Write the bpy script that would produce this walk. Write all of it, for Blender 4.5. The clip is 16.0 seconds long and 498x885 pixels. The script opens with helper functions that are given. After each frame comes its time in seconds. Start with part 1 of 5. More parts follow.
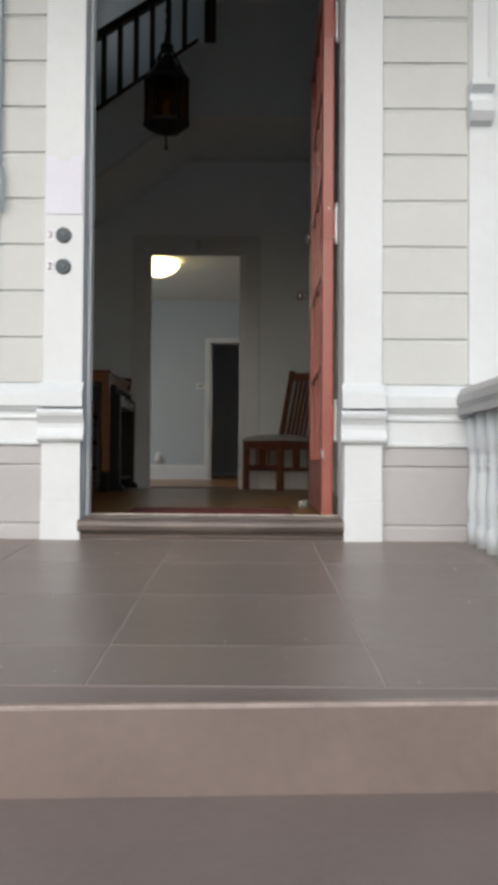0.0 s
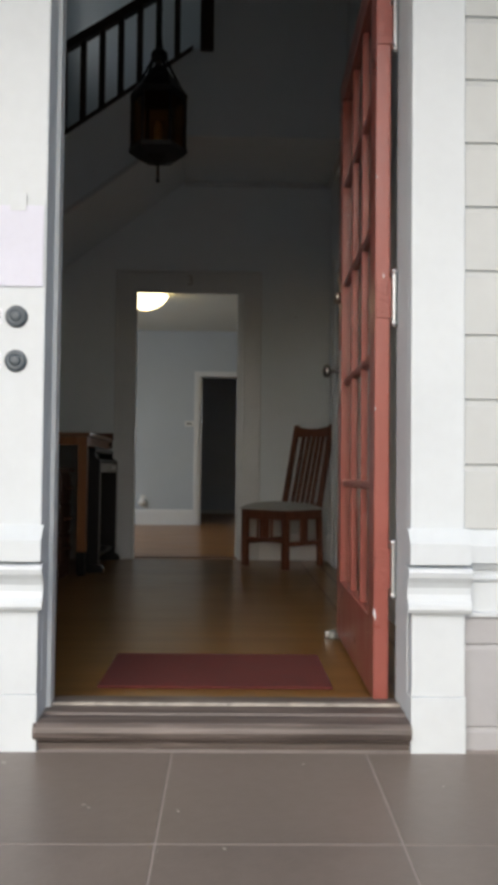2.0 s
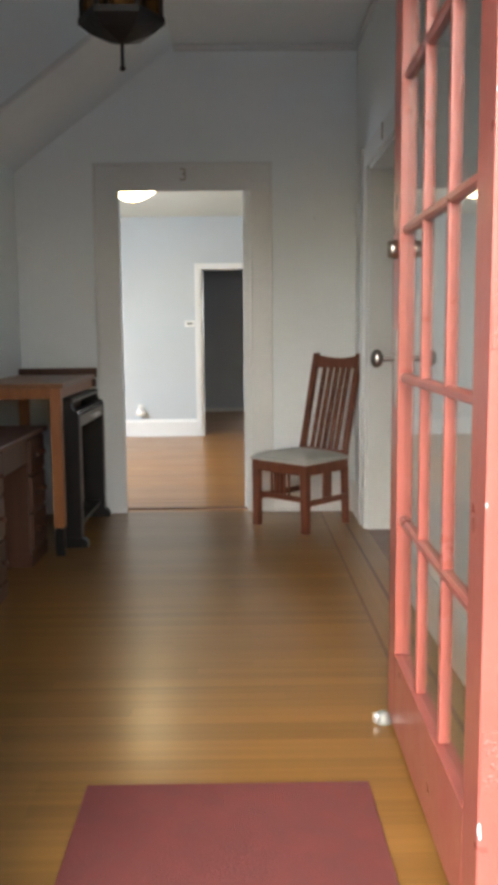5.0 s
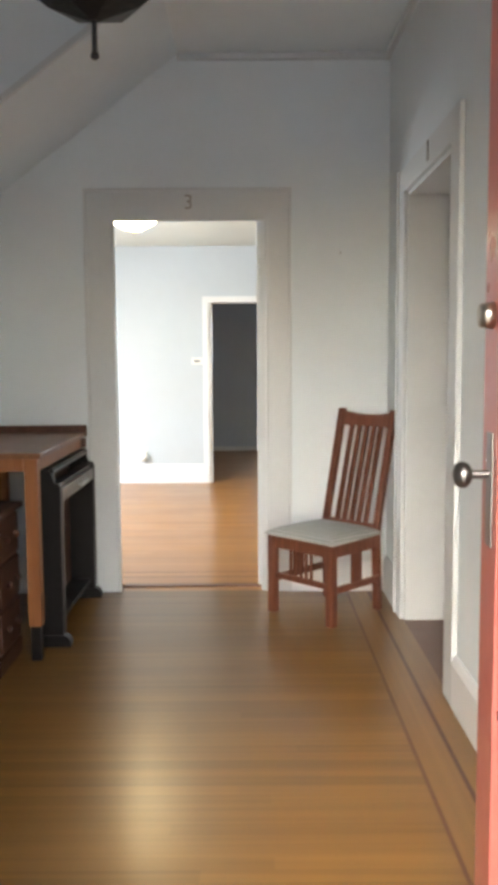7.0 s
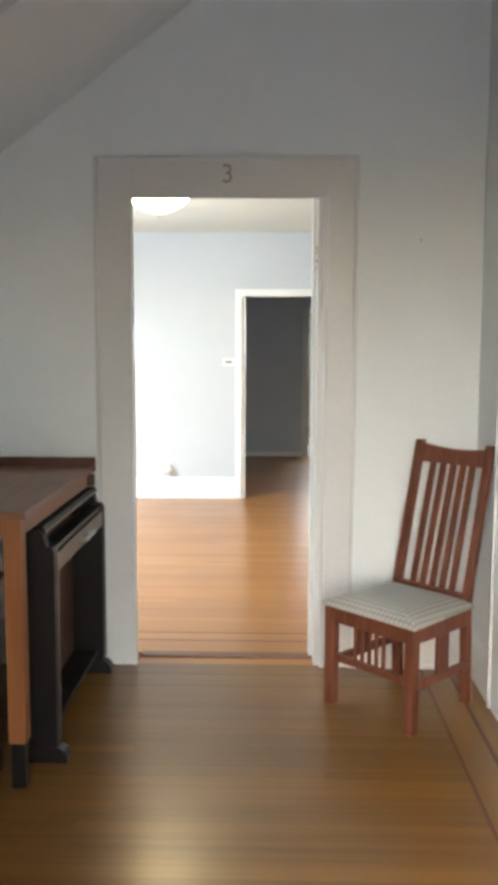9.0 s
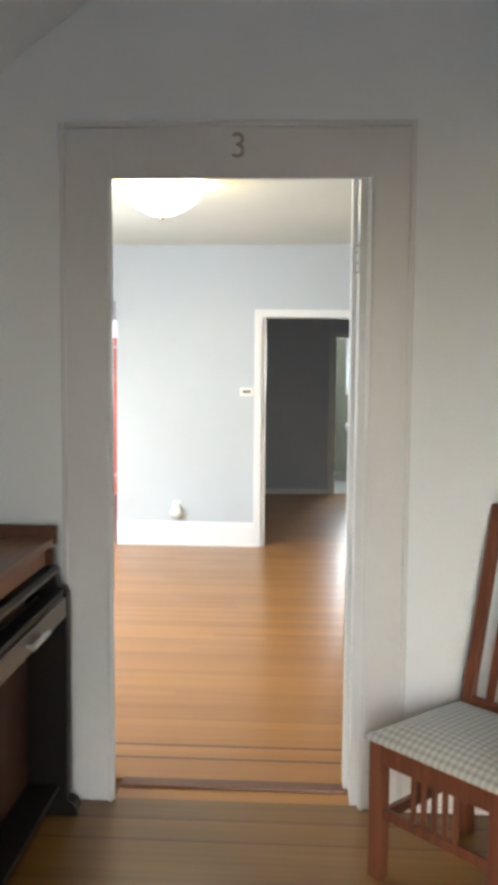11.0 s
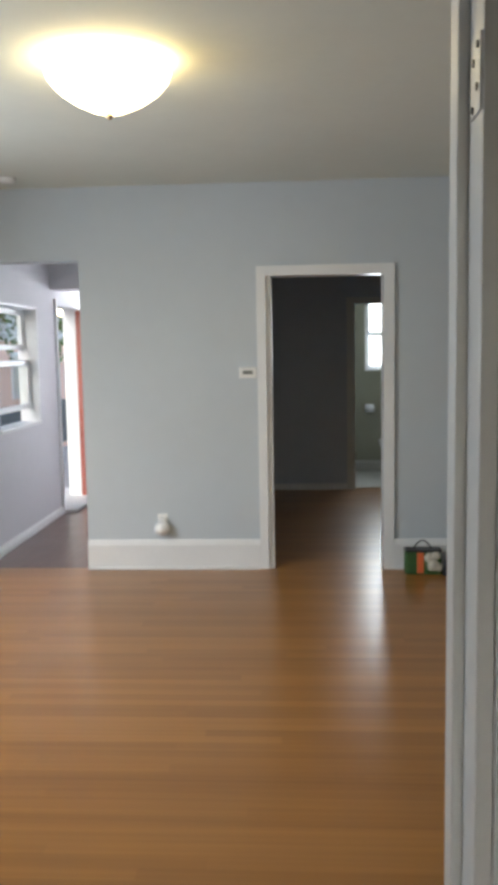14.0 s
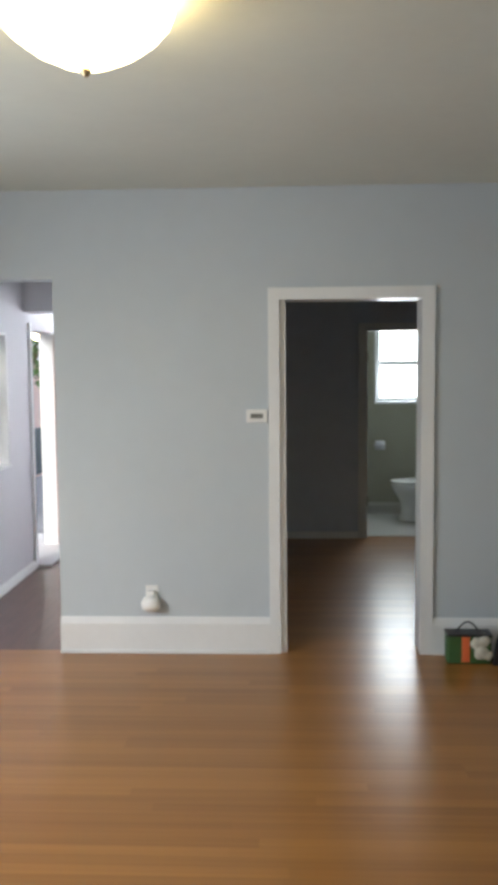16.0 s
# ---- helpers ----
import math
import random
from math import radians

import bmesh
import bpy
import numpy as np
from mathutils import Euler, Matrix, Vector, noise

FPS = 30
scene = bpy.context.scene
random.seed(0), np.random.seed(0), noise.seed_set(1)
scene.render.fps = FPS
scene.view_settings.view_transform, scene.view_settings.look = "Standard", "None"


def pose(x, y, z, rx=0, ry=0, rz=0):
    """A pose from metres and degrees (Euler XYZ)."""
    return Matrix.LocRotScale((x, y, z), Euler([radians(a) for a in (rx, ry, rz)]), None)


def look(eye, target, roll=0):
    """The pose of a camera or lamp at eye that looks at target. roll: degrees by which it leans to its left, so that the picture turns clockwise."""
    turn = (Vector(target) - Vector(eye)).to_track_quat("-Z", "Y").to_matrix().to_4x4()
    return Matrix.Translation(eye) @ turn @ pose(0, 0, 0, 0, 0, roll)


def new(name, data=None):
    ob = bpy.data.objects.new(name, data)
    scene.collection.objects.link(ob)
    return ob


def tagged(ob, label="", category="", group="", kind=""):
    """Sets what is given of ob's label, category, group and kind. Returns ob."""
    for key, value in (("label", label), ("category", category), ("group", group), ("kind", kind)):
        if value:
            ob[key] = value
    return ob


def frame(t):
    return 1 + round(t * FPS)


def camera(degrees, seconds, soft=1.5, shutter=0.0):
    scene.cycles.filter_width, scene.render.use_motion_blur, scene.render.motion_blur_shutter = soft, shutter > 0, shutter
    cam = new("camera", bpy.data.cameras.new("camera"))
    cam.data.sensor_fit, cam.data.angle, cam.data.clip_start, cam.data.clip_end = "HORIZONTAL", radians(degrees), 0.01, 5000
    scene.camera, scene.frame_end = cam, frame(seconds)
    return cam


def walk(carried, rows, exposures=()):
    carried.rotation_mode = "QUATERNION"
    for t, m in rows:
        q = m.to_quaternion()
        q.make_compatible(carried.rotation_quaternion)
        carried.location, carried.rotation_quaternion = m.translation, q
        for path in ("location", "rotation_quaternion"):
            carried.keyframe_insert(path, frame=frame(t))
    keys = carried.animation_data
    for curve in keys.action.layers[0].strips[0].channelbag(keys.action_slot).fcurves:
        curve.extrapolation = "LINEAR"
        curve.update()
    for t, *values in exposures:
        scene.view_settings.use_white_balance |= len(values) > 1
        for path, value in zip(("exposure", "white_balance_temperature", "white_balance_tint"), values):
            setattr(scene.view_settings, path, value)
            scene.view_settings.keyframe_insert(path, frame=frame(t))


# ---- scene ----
cam = camera(32.2, 16.0, 5.5)
PATH = [
    (0, (0.441, -3.812, 0.229), (0.44, -1.812, 0.278), 0.4),
    (0.5, (0.361, -3.531, 0.364), (0.407, -1.538, 0.517), -1.2),
    (1, (0.322, -3.225, 0.483), (0.39, -1.229, 0.584), 0.1),
    (1.5, (0.331, -3.052, 0.616), (0.315, -1.052, 0.614), 0.8),
    (2, (0.309, -2.833, 0.698), (0.347, -0.835, 0.768), 0.6),
    (2.5, (0.31, -2.655, 0.803), (0.449, -0.66, 0.789), 0.4),
    (3, (0.353, -2.446, 0.923), (0.425, -0.448, 0.881), 1.1),
    (3.5, (0.341, -2.195, 1.0), (0.329, -0.198, 0.891), 0.4),
    (6, (0.292, -1.361, 1.318), (0.333, 0.62, 1.047), -1.0),
    (6.5, (0.319, -1.103, 1.349), (0.277, 0.878, 1.078), -0.2),
    (7, (0.281, -0.879, 1.371), (0.283, 1.112, 1.175), -0.4),
    (7.5, (0.228, -0.608, 1.391), (0.217, 1.38, 1.177), -1.4),
    (8, (0.247, -0.344, 1.407), (0.187, 1.644, 1.193), 0.7),
    (8.5, (0.242, -0.087, 1.418), (0.179, 1.901, 1.207), 0.4),
    (9, (0.158, 0.193, 1.494), (0.104, 2.18, 1.271), 0.2),
    (9.5, (0.154, 0.427, 1.511), (0.04, 2.414, 1.32), 0.4),
    (12, (0.141, 1.729, 1.499), (0.047, 3.72, 1.337), 0.2),
    (12.5, (0.117, 1.985, 1.482), (0.036, 3.972, 1.271), -1.4),
    (13, (0.139, 2.298, 1.501), (-0.042, 4.279, 1.297), 0.9),
    (13.5, (0.111, 2.554, 1.495), (-0.072, 4.538, 1.32), -0.0),
    (14, (0.093, 2.819, 1.499), (-0.032, 4.803, 1.281), -1.0),
    (14.5, (0.065, 3.07, 1.51), (-0.102, 5.051, 1.292), -0.2),
    (15, (0.05, 3.275, 1.511), (-0.123, 5.26, 1.331), 0.3),
    (15.5, (-0.023, 3.478, 1.47), (-0.12, 5.469, 1.306), -0.8),
    (16, (-0.096, 3.831, 1.599), (-0.187, 5.821, 1.427), -0.5),
]
walk(cam, [(t, look(eye, target, roll)) for t, eye, target, roll in PATH],
     [(0, 0.1), (1.5, 0.15), (2.5, 0.35), (3.7, 1.27), (6, 2.75), (7, 2.9), (9.5, 2.9), (12, 2.3), (13, 1.8), (14, 1.4), (16, 1.45)])

# ---------------------------------------------------------------- world and lights
world = bpy.data.worlds.new("overcast_sky")
world.use_nodes = True
scene.world = world
wn = world.node_tree.nodes
wl = world.node_tree.links
sky = wn.new("ShaderNodeTexSky")
sky.sky_type = "NISHITA"
sky.sun_disc = False
sky.sun_elevation, sky.sun_rotation = radians(33), radians(193)
sky.air_density, sky.dust_density, sky.ozone_density = 1.0, 2.5, 1.0
wn["Background"].inputs[1].default_value = 0.15
wl.new(sky.outputs[0], wn["Background"].inputs[0])

sun_data = bpy.data.lights.new("sun", "SUN")
sun_data.energy, sun_data.angle, sun_data.color = 1.2, radians(55), (0.97, 0.985, 1.0)
sun = new("sun", sun_data)
sun.matrix_world = look((-1.7, -7.5, 5.0), (0, 0, 0))


def sky_window(name, eye, target, w, h, power, color=(0.86, 0.93, 1.0)):
    """An area lamp in a window's opening, for the sky's light through it."""
    d = bpy.data.lights.new(name, "AREA")
    d.shape, d.size, d.size_y, d.energy, d.color = "RECTANGLE", w, h, power, color
    ob = new(name, d)
    ob.matrix_world = look(eye, target)
    return ob


sky_window("living_window_light", (-2.62, 6.2, 1.5), (-0.4, 6.1, 0.9), 1.6, 1.35, 20.5)
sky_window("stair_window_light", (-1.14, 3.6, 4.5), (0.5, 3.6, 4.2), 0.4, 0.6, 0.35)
sky_window("bath_window_light", (1.13, 13.26, 1.62), (1.0, 9, 0.6), 0.5, 0.76, 5.5)
# Added fill to brighten the kitchen, set in an invented far-wall opening.
sky_window("kitchen_fill_light", (-1.15, 12.04, 1.5), (-1.4, 9, 1.2), 0.6, 1.0, 28)


# ---------------------------------------------------------------- materials
def mat(name, color, rough=0.6, metal=0.0, var=0.12, scale=6.0, bump=0.05, bscale=60.0, fine=None, obrand=0.0, spec=0.5, coat=0.0):
    """A surface with colour that varies at two scales and a fine relief."""
    m = bpy.data.materials.new(name)
    m.use_nodes = True
    n, l = m.node_tree.nodes, m.node_tree.links
    b = n["Principled BSDF"]
    b.inputs["Metallic"].default_value = metal
    b.inputs["Specular IOR Level"].default_value = spec
    b.inputs["Coat Weight"].default_value = coat
    b.inputs["Coat Roughness"].default_value = 0.12
    tc = n.new("ShaderNodeTexCoord")
    big = n.new("ShaderNodeTexNoise")
    big.inputs["Scale"].default_value, big.inputs["Detail"].default_value = scale, 5
    small = n.new("ShaderNodeTexNoise")
    small.inputs["Scale"].default_value, small.inputs["Detail"].default_value = fine or scale * 9, 3
    l.new(tc.outputs["Object"], big.inputs["Vector"])
    l.new(tc.outputs["Object"], small.inputs["Vector"])
    add = n.new("ShaderNodeMath")
    add.operation = "MULTIPLY_ADD"
    l.new(small.outputs["Fac"], add.inputs[0])
    add.inputs[1].default_value = 0.4
    l.new(big.outputs["Fac"], add.inputs[2])
    if obrand:
        info = n.new("ShaderNodeObjectInfo")
        a2 = n.new("ShaderNodeMath")
        a2.operation = "MULTIPLY_ADD"
        l.new(info.outputs["Random"], a2.inputs[0])
        a2.inputs[1].default_value = obrand
        l.new(add.outputs[0], a2.inputs[2])
        add = a2
    ramp = n.new("ShaderNodeMapRange")
    ramp.inputs["From Min"].default_value, ramp.inputs["From Max"].default_value = 0.4, 1.0 + obrand
    ramp.inputs["To Min"].default_value, ramp.inputs["To Max"].default_value = 1 - var, 1 + var
    l.new(add.outputs[0], ramp.inputs["Value"])
    mul = n.new("ShaderNodeMix")
    mul.data_type, mul.blend_type = "RGBA", "MULTIPLY"
    mul.inputs["Factor"].default_value = 1
    mul.inputs["A"].default_value = (*color, 1)
    l.new(ramp.outputs["Result"], mul.inputs["B"])
    l.new(mul.outputs["Result"], b.inputs["Base Color"])
    rr = n.new("ShaderNodeMapRange")
    rr.inputs["From Min"].default_value, rr.inputs["From Max"].default_value = 0.3, 0.7
    rr.inputs["To Min"].default_value, rr.inputs["To Max"].default_value = max(rough - 0.06, 0.02), rough + 0.06
    l.new(big.outputs["Fac"], rr.inputs["Value"])
    l.new(rr.outputs["Result"], b.inputs["Roughness"])
    if bump:
        bn = n.new("ShaderNodeTexNoise")
        bn.inputs["Scale"].default_value, bn.inputs["Detail"].default_value = bscale, 3
        l.new(tc.outputs["Object"], bn.inputs["Vector"])
        bp = n.new("ShaderNodeBump")
        bp.inputs["Strength"].default_value, bp.inputs["Distance"].default_value = bump, 0.01
        l.new(bn.outputs["Fac"], bp.inputs["Height"])
        l.new(bp.outputs["Normal"], b.inputs["Normal"])
    return m


def wood(name, dark, light, axis=0, rough=0.3, obrand=0.35, stretch=26.0, coat=0.0, bump=0.03, along=1.3, detail=6, placed=False):
    """Straight-grained timber: streaks along one axis, each piece a little lighter or darker."""
    m = bpy.data.materials.new(name)
    m.use_nodes = True
    n, l = m.node_tree.nodes, m.node_tree.links
    b = n["Principled BSDF"]
    b.inputs["Coat Weight"].default_value, b.inputs["Coat Roughness"].default_value = coat, 0.18
    tc = n.new("ShaderNodeTexCoord")
    info = n.new("ShaderNodeObjectInfo")
    mp = n.new("ShaderNodeMapping")
    sc = [stretch, stretch, stretch]
    sc[axis] = along
    mp.inputs["Scale"].default_value = sc
    off = n.new("ShaderNodeVectorMath")
    off.operation = "SCALE"
    off.inputs[0].default_value = (31, 17, 23)
    if placed:
        geo = n.new("ShaderNodeNewGeometry")
        l.new(geo.outputs["Position"], mp.inputs["Vector"])
    else:
        l.new(info.outputs["Random"], off.inputs["Scale"])
        l.new(off.outputs[0], mp.inputs["Location"])
        l.new(tc.outputs["Object"], mp.inputs["Vector"])
    g = n.new("ShaderNodeTexNoise")
    g.inputs["Scale"].default_value, g.inputs["Detail"].default_value, g.inputs["Distortion"].default_value = 1.6, detail, 0.1 if placed else 0.6
    l.new(mp.outputs[0], g.inputs["Vector"])
    a = n.new("ShaderNodeMath")
    a.operation = "MULTIPLY_ADD"
    l.new(info.outputs["Random"], a.inputs[0])
    a.inputs[1].default_value = obrand
    l.new(g.outputs["Fac"], a.inputs[2])
    r = n.new("ShaderNodeMapRange")
    r.inputs["From Min"].default_value, r.inputs["From Max"].default_value = 0.3, 0.7 + obrand
    l.new(a.outputs[0], r.inputs["Value"])
    mx = n.new("ShaderNodeMix")
    mx.data_type = "RGBA"
    mx.inputs["A"].default_value, mx.inputs["B"].default_value = (*dark, 1), (*light, 1)
    l.new(r.outputs["Result"], mx.inputs["Factor"])
    l.new(mx.outputs["Result"], b.inputs["Base Color"])
    big = n.new("ShaderNodeTexNoise")
    big.inputs["Scale"].default_value = 3
    l.new(geo.outputs["Position"] if placed else tc.outputs["Object"], big.inputs["Vector"])
    rr = n.new("ShaderNodeMapRange")
    rr.inputs["To Min"].default_value, rr.inputs["To Max"].default_value = rough - 0.04, rough + 0.05
    l.new(big.outputs["Fac"], rr.inputs["Value"])
    l.new(rr.outputs["Result"], b.inputs["Roughness"])
    bp = n.new("ShaderNodeBump")
    bp.inputs["Strength"].default_value, bp.inputs["Distance"].default_value = bump, 0.004
    l.new(g.outputs["Fac"], bp.inputs["Height"])
    l.new(bp.outputs["Normal"], b.inputs["Normal"])
    return m


def glow(name, color, strength):
    m = bpy.data.materials.new(name)
    m.use_nodes = True
    b = m.node_tree.nodes["Principled BSDF"]
    b.inputs["Base Color"].default_value = (*color, 1)
    b.inputs["Emission Color"].default_value = (*color, 1)
    b.inputs["Emission Strength"].default_value = strength
    return m


def glass(name, color=(1, 1, 1), rough=0.02):
    m = bpy.data.materials.new(name)
    m.use_nodes = True
    n, l = m.node_tree.nodes, m.node_tree.links
    n.remove(n["Principled BSDF"])
    t, g, mx, f = n.new("ShaderNodeBsdfTransparent"), n.new("ShaderNodeBsdfGlossy"), n.new("ShaderNodeMixShader"), n.new("ShaderNodeLayerWeight")
    t.inputs[0].default_value = (*color, 1)
    g.inputs["Roughness"].default_value = rough
    f.inputs["Blend"].default_value = 0.5
    pw = n.new("ShaderNodeMath")
    pw.operation = "POWER"
    pw.inputs[1].default_value = 4.0
    ad = n.new("ShaderNodeMath")
    ad.operation = "MULTIPLY_ADD"
    ad.inputs[1].default_value, ad.inputs[2].default_value = 0.5, 0.03
    l.new(f.outputs["Facing"], pw.inputs[0])
    l.new(pw.outputs[0], ad.inputs[0])
    l.new(ad.outputs[0], mx.inputs[0])
    l.new(t.outputs[0], mx.inputs[1])
    l.new(g.outputs[0], mx.inputs[2])
    l.new(mx.outputs[0], n["Material Output"].inputs[0])
    return m


def gingham(name):
    """Grey and cream checked cloth."""
    m = mat(name, (0.42, 0.42, 0.37), 0.9, var=0.06, scale=30, bump=0.25, bscale=400)
    n, l = m.node_tree.nodes, m.node_tree.links
    b = n["Principled BSDF"]
    tc = n.new("ShaderNodeTexCoord")
    sep = n.new("ShaderNodeSeparateXYZ")
    l.new(tc.outputs["Object"], sep.inputs[0])
    outs = []
    for k in (0, 1):
        mu = n.new("ShaderNodeMath")
        mu.operation = "MULTIPLY"
        mu.inputs[1].default_value = 46.0
        l.new(sep.outputs[k], mu.inputs[0])
        fr = n.new("ShaderNodeMath")
        fr.operation = "FRACT"
        l.new(mu.outputs[0], fr.inputs[0])
        gt = n.new("ShaderNodeMath")
        gt.operation = "GREATER_THAN"
        gt.inputs[1].default_value = 0.5
        l.new(fr.outputs[0], gt.inputs[0])
        outs.append(gt)
    ad = n.new("ShaderNodeMath")
    ad.operation = "ADD"
    l.new(outs[0].outputs[0], ad.inputs[0])
    l.new(outs[1].outputs[0], ad.inputs[1])
    r = n.new("ShaderNodeValToRGB")
    r.color_ramp.interpolation = "LINEAR"
    r.color_ramp.elements[0].color, r.color_ramp.elements[1].color = (0.24, 0.245, 0.225, 1), (0.41, 0.41, 0.38, 1)
    hv = n.new("ShaderNodeMath")
    hv.operation = "MULTIPLY"
    hv.inputs[1].default_value = 0.5
    l.new(ad.outputs[0], hv.inputs[0])
    l.new(hv.outputs[0], r.inputs[0])
    l.new(r.outputs[0], b.inputs["Base Color"])
    return m


M_WHITE = mat("white_exterior_paint", (0.63, 0.675, 0.70), 0.5, var=0.06, scale=3, bump=0.04, bscale=40)
M_SIDING = mat("light_grey_siding_paint", (0.53, 0.555, 0.55), 0.55, var=0.07, scale=2.5, bump=0.06, bscale=35, obrand=0.15)
M_TAUPE = mat("taupe_siding_paint", (0.405, 0.405, 0.415), 0.55, var=0.08, scale=2.5, bump=0.06, bscale=35)
M_PORCH = mat("taupe_porch_tile", (0.19, 0.157, 0.136), 0.36, var=0.2, scale=3.2, bump=0.08, bscale=90, obrand=0.2)
M_STEP = mat("taupe_step_paint", (0.2, 0.16, 0.143), 0.45, var=0.16, scale=4, bump=0.1, bscale=50)
# Worn step lip, made paler so the nosing's highlight sits in the colour.
M_EDGE = mat("rubbed_edge_highlight", (0.36, 0.305, 0.285), 0.45, var=0.3, scale=12, bump=0.1)
M_GROUT = mat("pale_grout", (0.36, 0.315, 0.285), 0.9, var=0.1)
M_SILL = wood("weathered_sill_timber", (0.05, 0.038, 0.033), (0.2, 0.165, 0.148), 0, 0.5, 0.1, 34, 0.0, 0.35, 1.6)
M_RED = mat("red_door_paint", (0.29, 0.08, 0.062), 0.32, var=0.12, scale=6, bump=0.1, bscale=55)
M_STEEL = mat("galvanised_steel", (0.55, 0.56, 0.56), 0.35, 1.0, var=0.1)
M_BRASS = mat("aged_brass", (0.42, 0.33, 0.2), 0.36, 1.0, var=0.15, scale=20)
M_PEWTER = mat("dark_pewter", (0.2, 0.19, 0.18), 0.35, 1.0, var=0.15, scale=20)
M_NICKEL = mat("worn_nickel", (0.4, 0.37, 0.32), 0.32, 1.0, var=0.15, scale=20)
M_NUM = mat("aged_numeral_metal", (0.33, 0.3, 0.26), 0.5, 0.3, var=0.2, scale=40)
M_WALL = mat("pale_grey_wall_paint", (0.75, 0.805, 0.825), 0.7, var=0.035, scale=1.2, bump=0.05, bscale=120)
M_WALLB = mat("blue_grey_wall_paint", (0.50, 0.55, 0.585), 0.7, var=0.035, scale=1.2, bump=0.05, bscale=120)
M_KWALL = mat("pale_lilac_grey_kitchen_paint", (0.63, 0.62, 0.65), 0.7, var=0.035, scale=1.2, bump=0.05, bscale=120)
M_HALL = mat("slate_grey_wall_paint", (0.50, 0.56, 0.64), 0.7, var=0.05, scale=1.2, bump=0.05, bscale=120)
M_BATH = mat("olive_grey_wall_paint", (0.36, 0.355, 0.28), 0.7, var=0.05, scale=1.2, bump=0.05, bscale=120)
M_TRIM = mat("grey_white_gloss_trim", (0.63, 0.655, 0.655), 0.35, var=0.05, scale=3, bump=0.04, bscale=50)
M_TRIMW = mat("white_gloss_trim", (0.75, 0.765, 0.77), 0.35, var=0.04, scale=3, bump=0.04, bscale=50)
M_CEIL = mat("ceiling_paint", (0.67, 0.70, 0.64), 0.85, var=0.04, scale=2, bump=0.08, bscale=150)
M_DARKW = wood("dark_stained_timber", (0.02, 0.012, 0.008), (0.055, 0.032, 0.022), 2, 0.4)
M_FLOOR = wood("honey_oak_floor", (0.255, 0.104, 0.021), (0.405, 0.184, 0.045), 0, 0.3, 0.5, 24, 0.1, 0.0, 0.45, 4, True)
# Same oak as the living room, colour darkened to carry the foyer's shade.
M_FLOORF = wood("shaded_oak_floor", (0.135, 0.065, 0.014), (0.245, 0.123, 0.03), 0, 0.3, 0.5, 24, 0.12, 0.0, 0.45, 4, True)
M_FLOORY = wood("shaded_oak_border", (0.14, 0.067, 0.015), (0.24, 0.12, 0.03), 1, 0.3, 0.5, 24, 0.12, 0.0, 0.45, 4, True)
M_INLAY = mat("walnut_inlay", (0.085, 0.024, 0.011), 0.36, var=0.12, scale=3, bump=0.0)
M_INLAY2 = mat("brown_inlay", (0.115, 0.04, 0.014), 0.36, var=0.12, scale=3, bump=0.0)
M_KFLOOR = wood("dark_red_brown_floor", (0.07, 0.03, 0.022), (0.14, 0.065, 0.045), 1, 0.33, 0.3, 20, 0.2)
M_CHAIR = wood("cherry_stained_chair_wood", (0.085, 0.026, 0.014), (0.19, 0.07, 0.038), 2, 0.38, 0.15)
M_SEAT = gingham("checked_seat_cloth")
M_PINE = wood("honey_pine_table_wood", (0.20, 0.068, 0.020), (0.33, 0.13, 0.042), 2, 0.4, 0.2)
M_TOPW = wood("brown_table_top_wood", (0.13, 0.055, 0.024), (0.24, 0.11, 0.05), 1, 0.35, 0.2)
M_DESK = wood("brown_desk_wood", (0.045, 0.018, 0.010), (0.105, 0.043, 0.022), 2, 0.42, 0.2)
M_BLACK = mat("black_lacquer", (0.009, 0.008, 0.008), 0.4, var=0.3, scale=8, spec=0.25)
M_TAUPEM = mat("brushed_drawer_front", (0.22, 0.2, 0.17), 0.4, 0.4, var=0.12, scale=18)
M_IRON = mat("black_wrought_iron", (0.012, 0.012, 0.013), 0.5, 0.6, var=0.3, scale=20, bump=0.2)
M_AMBER = glass("amber_lantern_glass", (0.42, 0.27, 0.12), 0.15)
M_GLASS = glass("clear_glass", (0.96, 0.98, 0.97))
M_MAT = mat("maroon_door_mat", (0.125, 0.024, 0.02), 0.95, var=0.22, scale=14, bump=0.8, bscale=260)
M_PLASTIC = mat("white_plastic", (0.8, 0.8, 0.78), 0.4, var=0.03)
M_DOORD = wood("dark_door_leaf_wood", (0.09, 0.06, 0.045), (0.16, 0.115, 0.09), 2, 0.4, 0.1)
M_GREYP = mat("grey_display", (0.16, 0.17, 0.16), 0.3, var=0.05)
M_DARKP = mat("black_plastic", (0.02, 0.02, 0.022), 0.4, var=0.2)
M_LILAC = mat("lilac_white_paper", (0.7, 0.71, 0.8), 0.9, var=0.04, scale=8)
M_BELL = mat("grey_bell_plastic", (0.09, 0.11, 0.125), 0.36, var=0.1, scale=20)
M_PAPER = mat("white_paper", (0.78, 0.79, 0.84), 0.9, var=0.03, scale=8)
M_INK = mat("faded_ink", (0.05, 0.05, 0.055), 0.6, var=0.1)
M_GREENP = mat("green_fabric", (0.05, 0.12, 0.035), 0.8, var=0.15, scale=30)
M_GREENB = mat("bright_green_plastic", (0.03, 0.32, 0.08), 0.4, var=0.1)
M_ORANGE = mat("orange_label", (0.75, 0.16, 0.05), 0.6, var=0.1)
M_CREAM = mat("cream_packaging", (0.6, 0.57, 0.48), 0.7, var=0.25, scale=40)
M_REDP = mat("dull_red_handle", (0.3, 0.05, 0.045), 0.4, var=0.1)
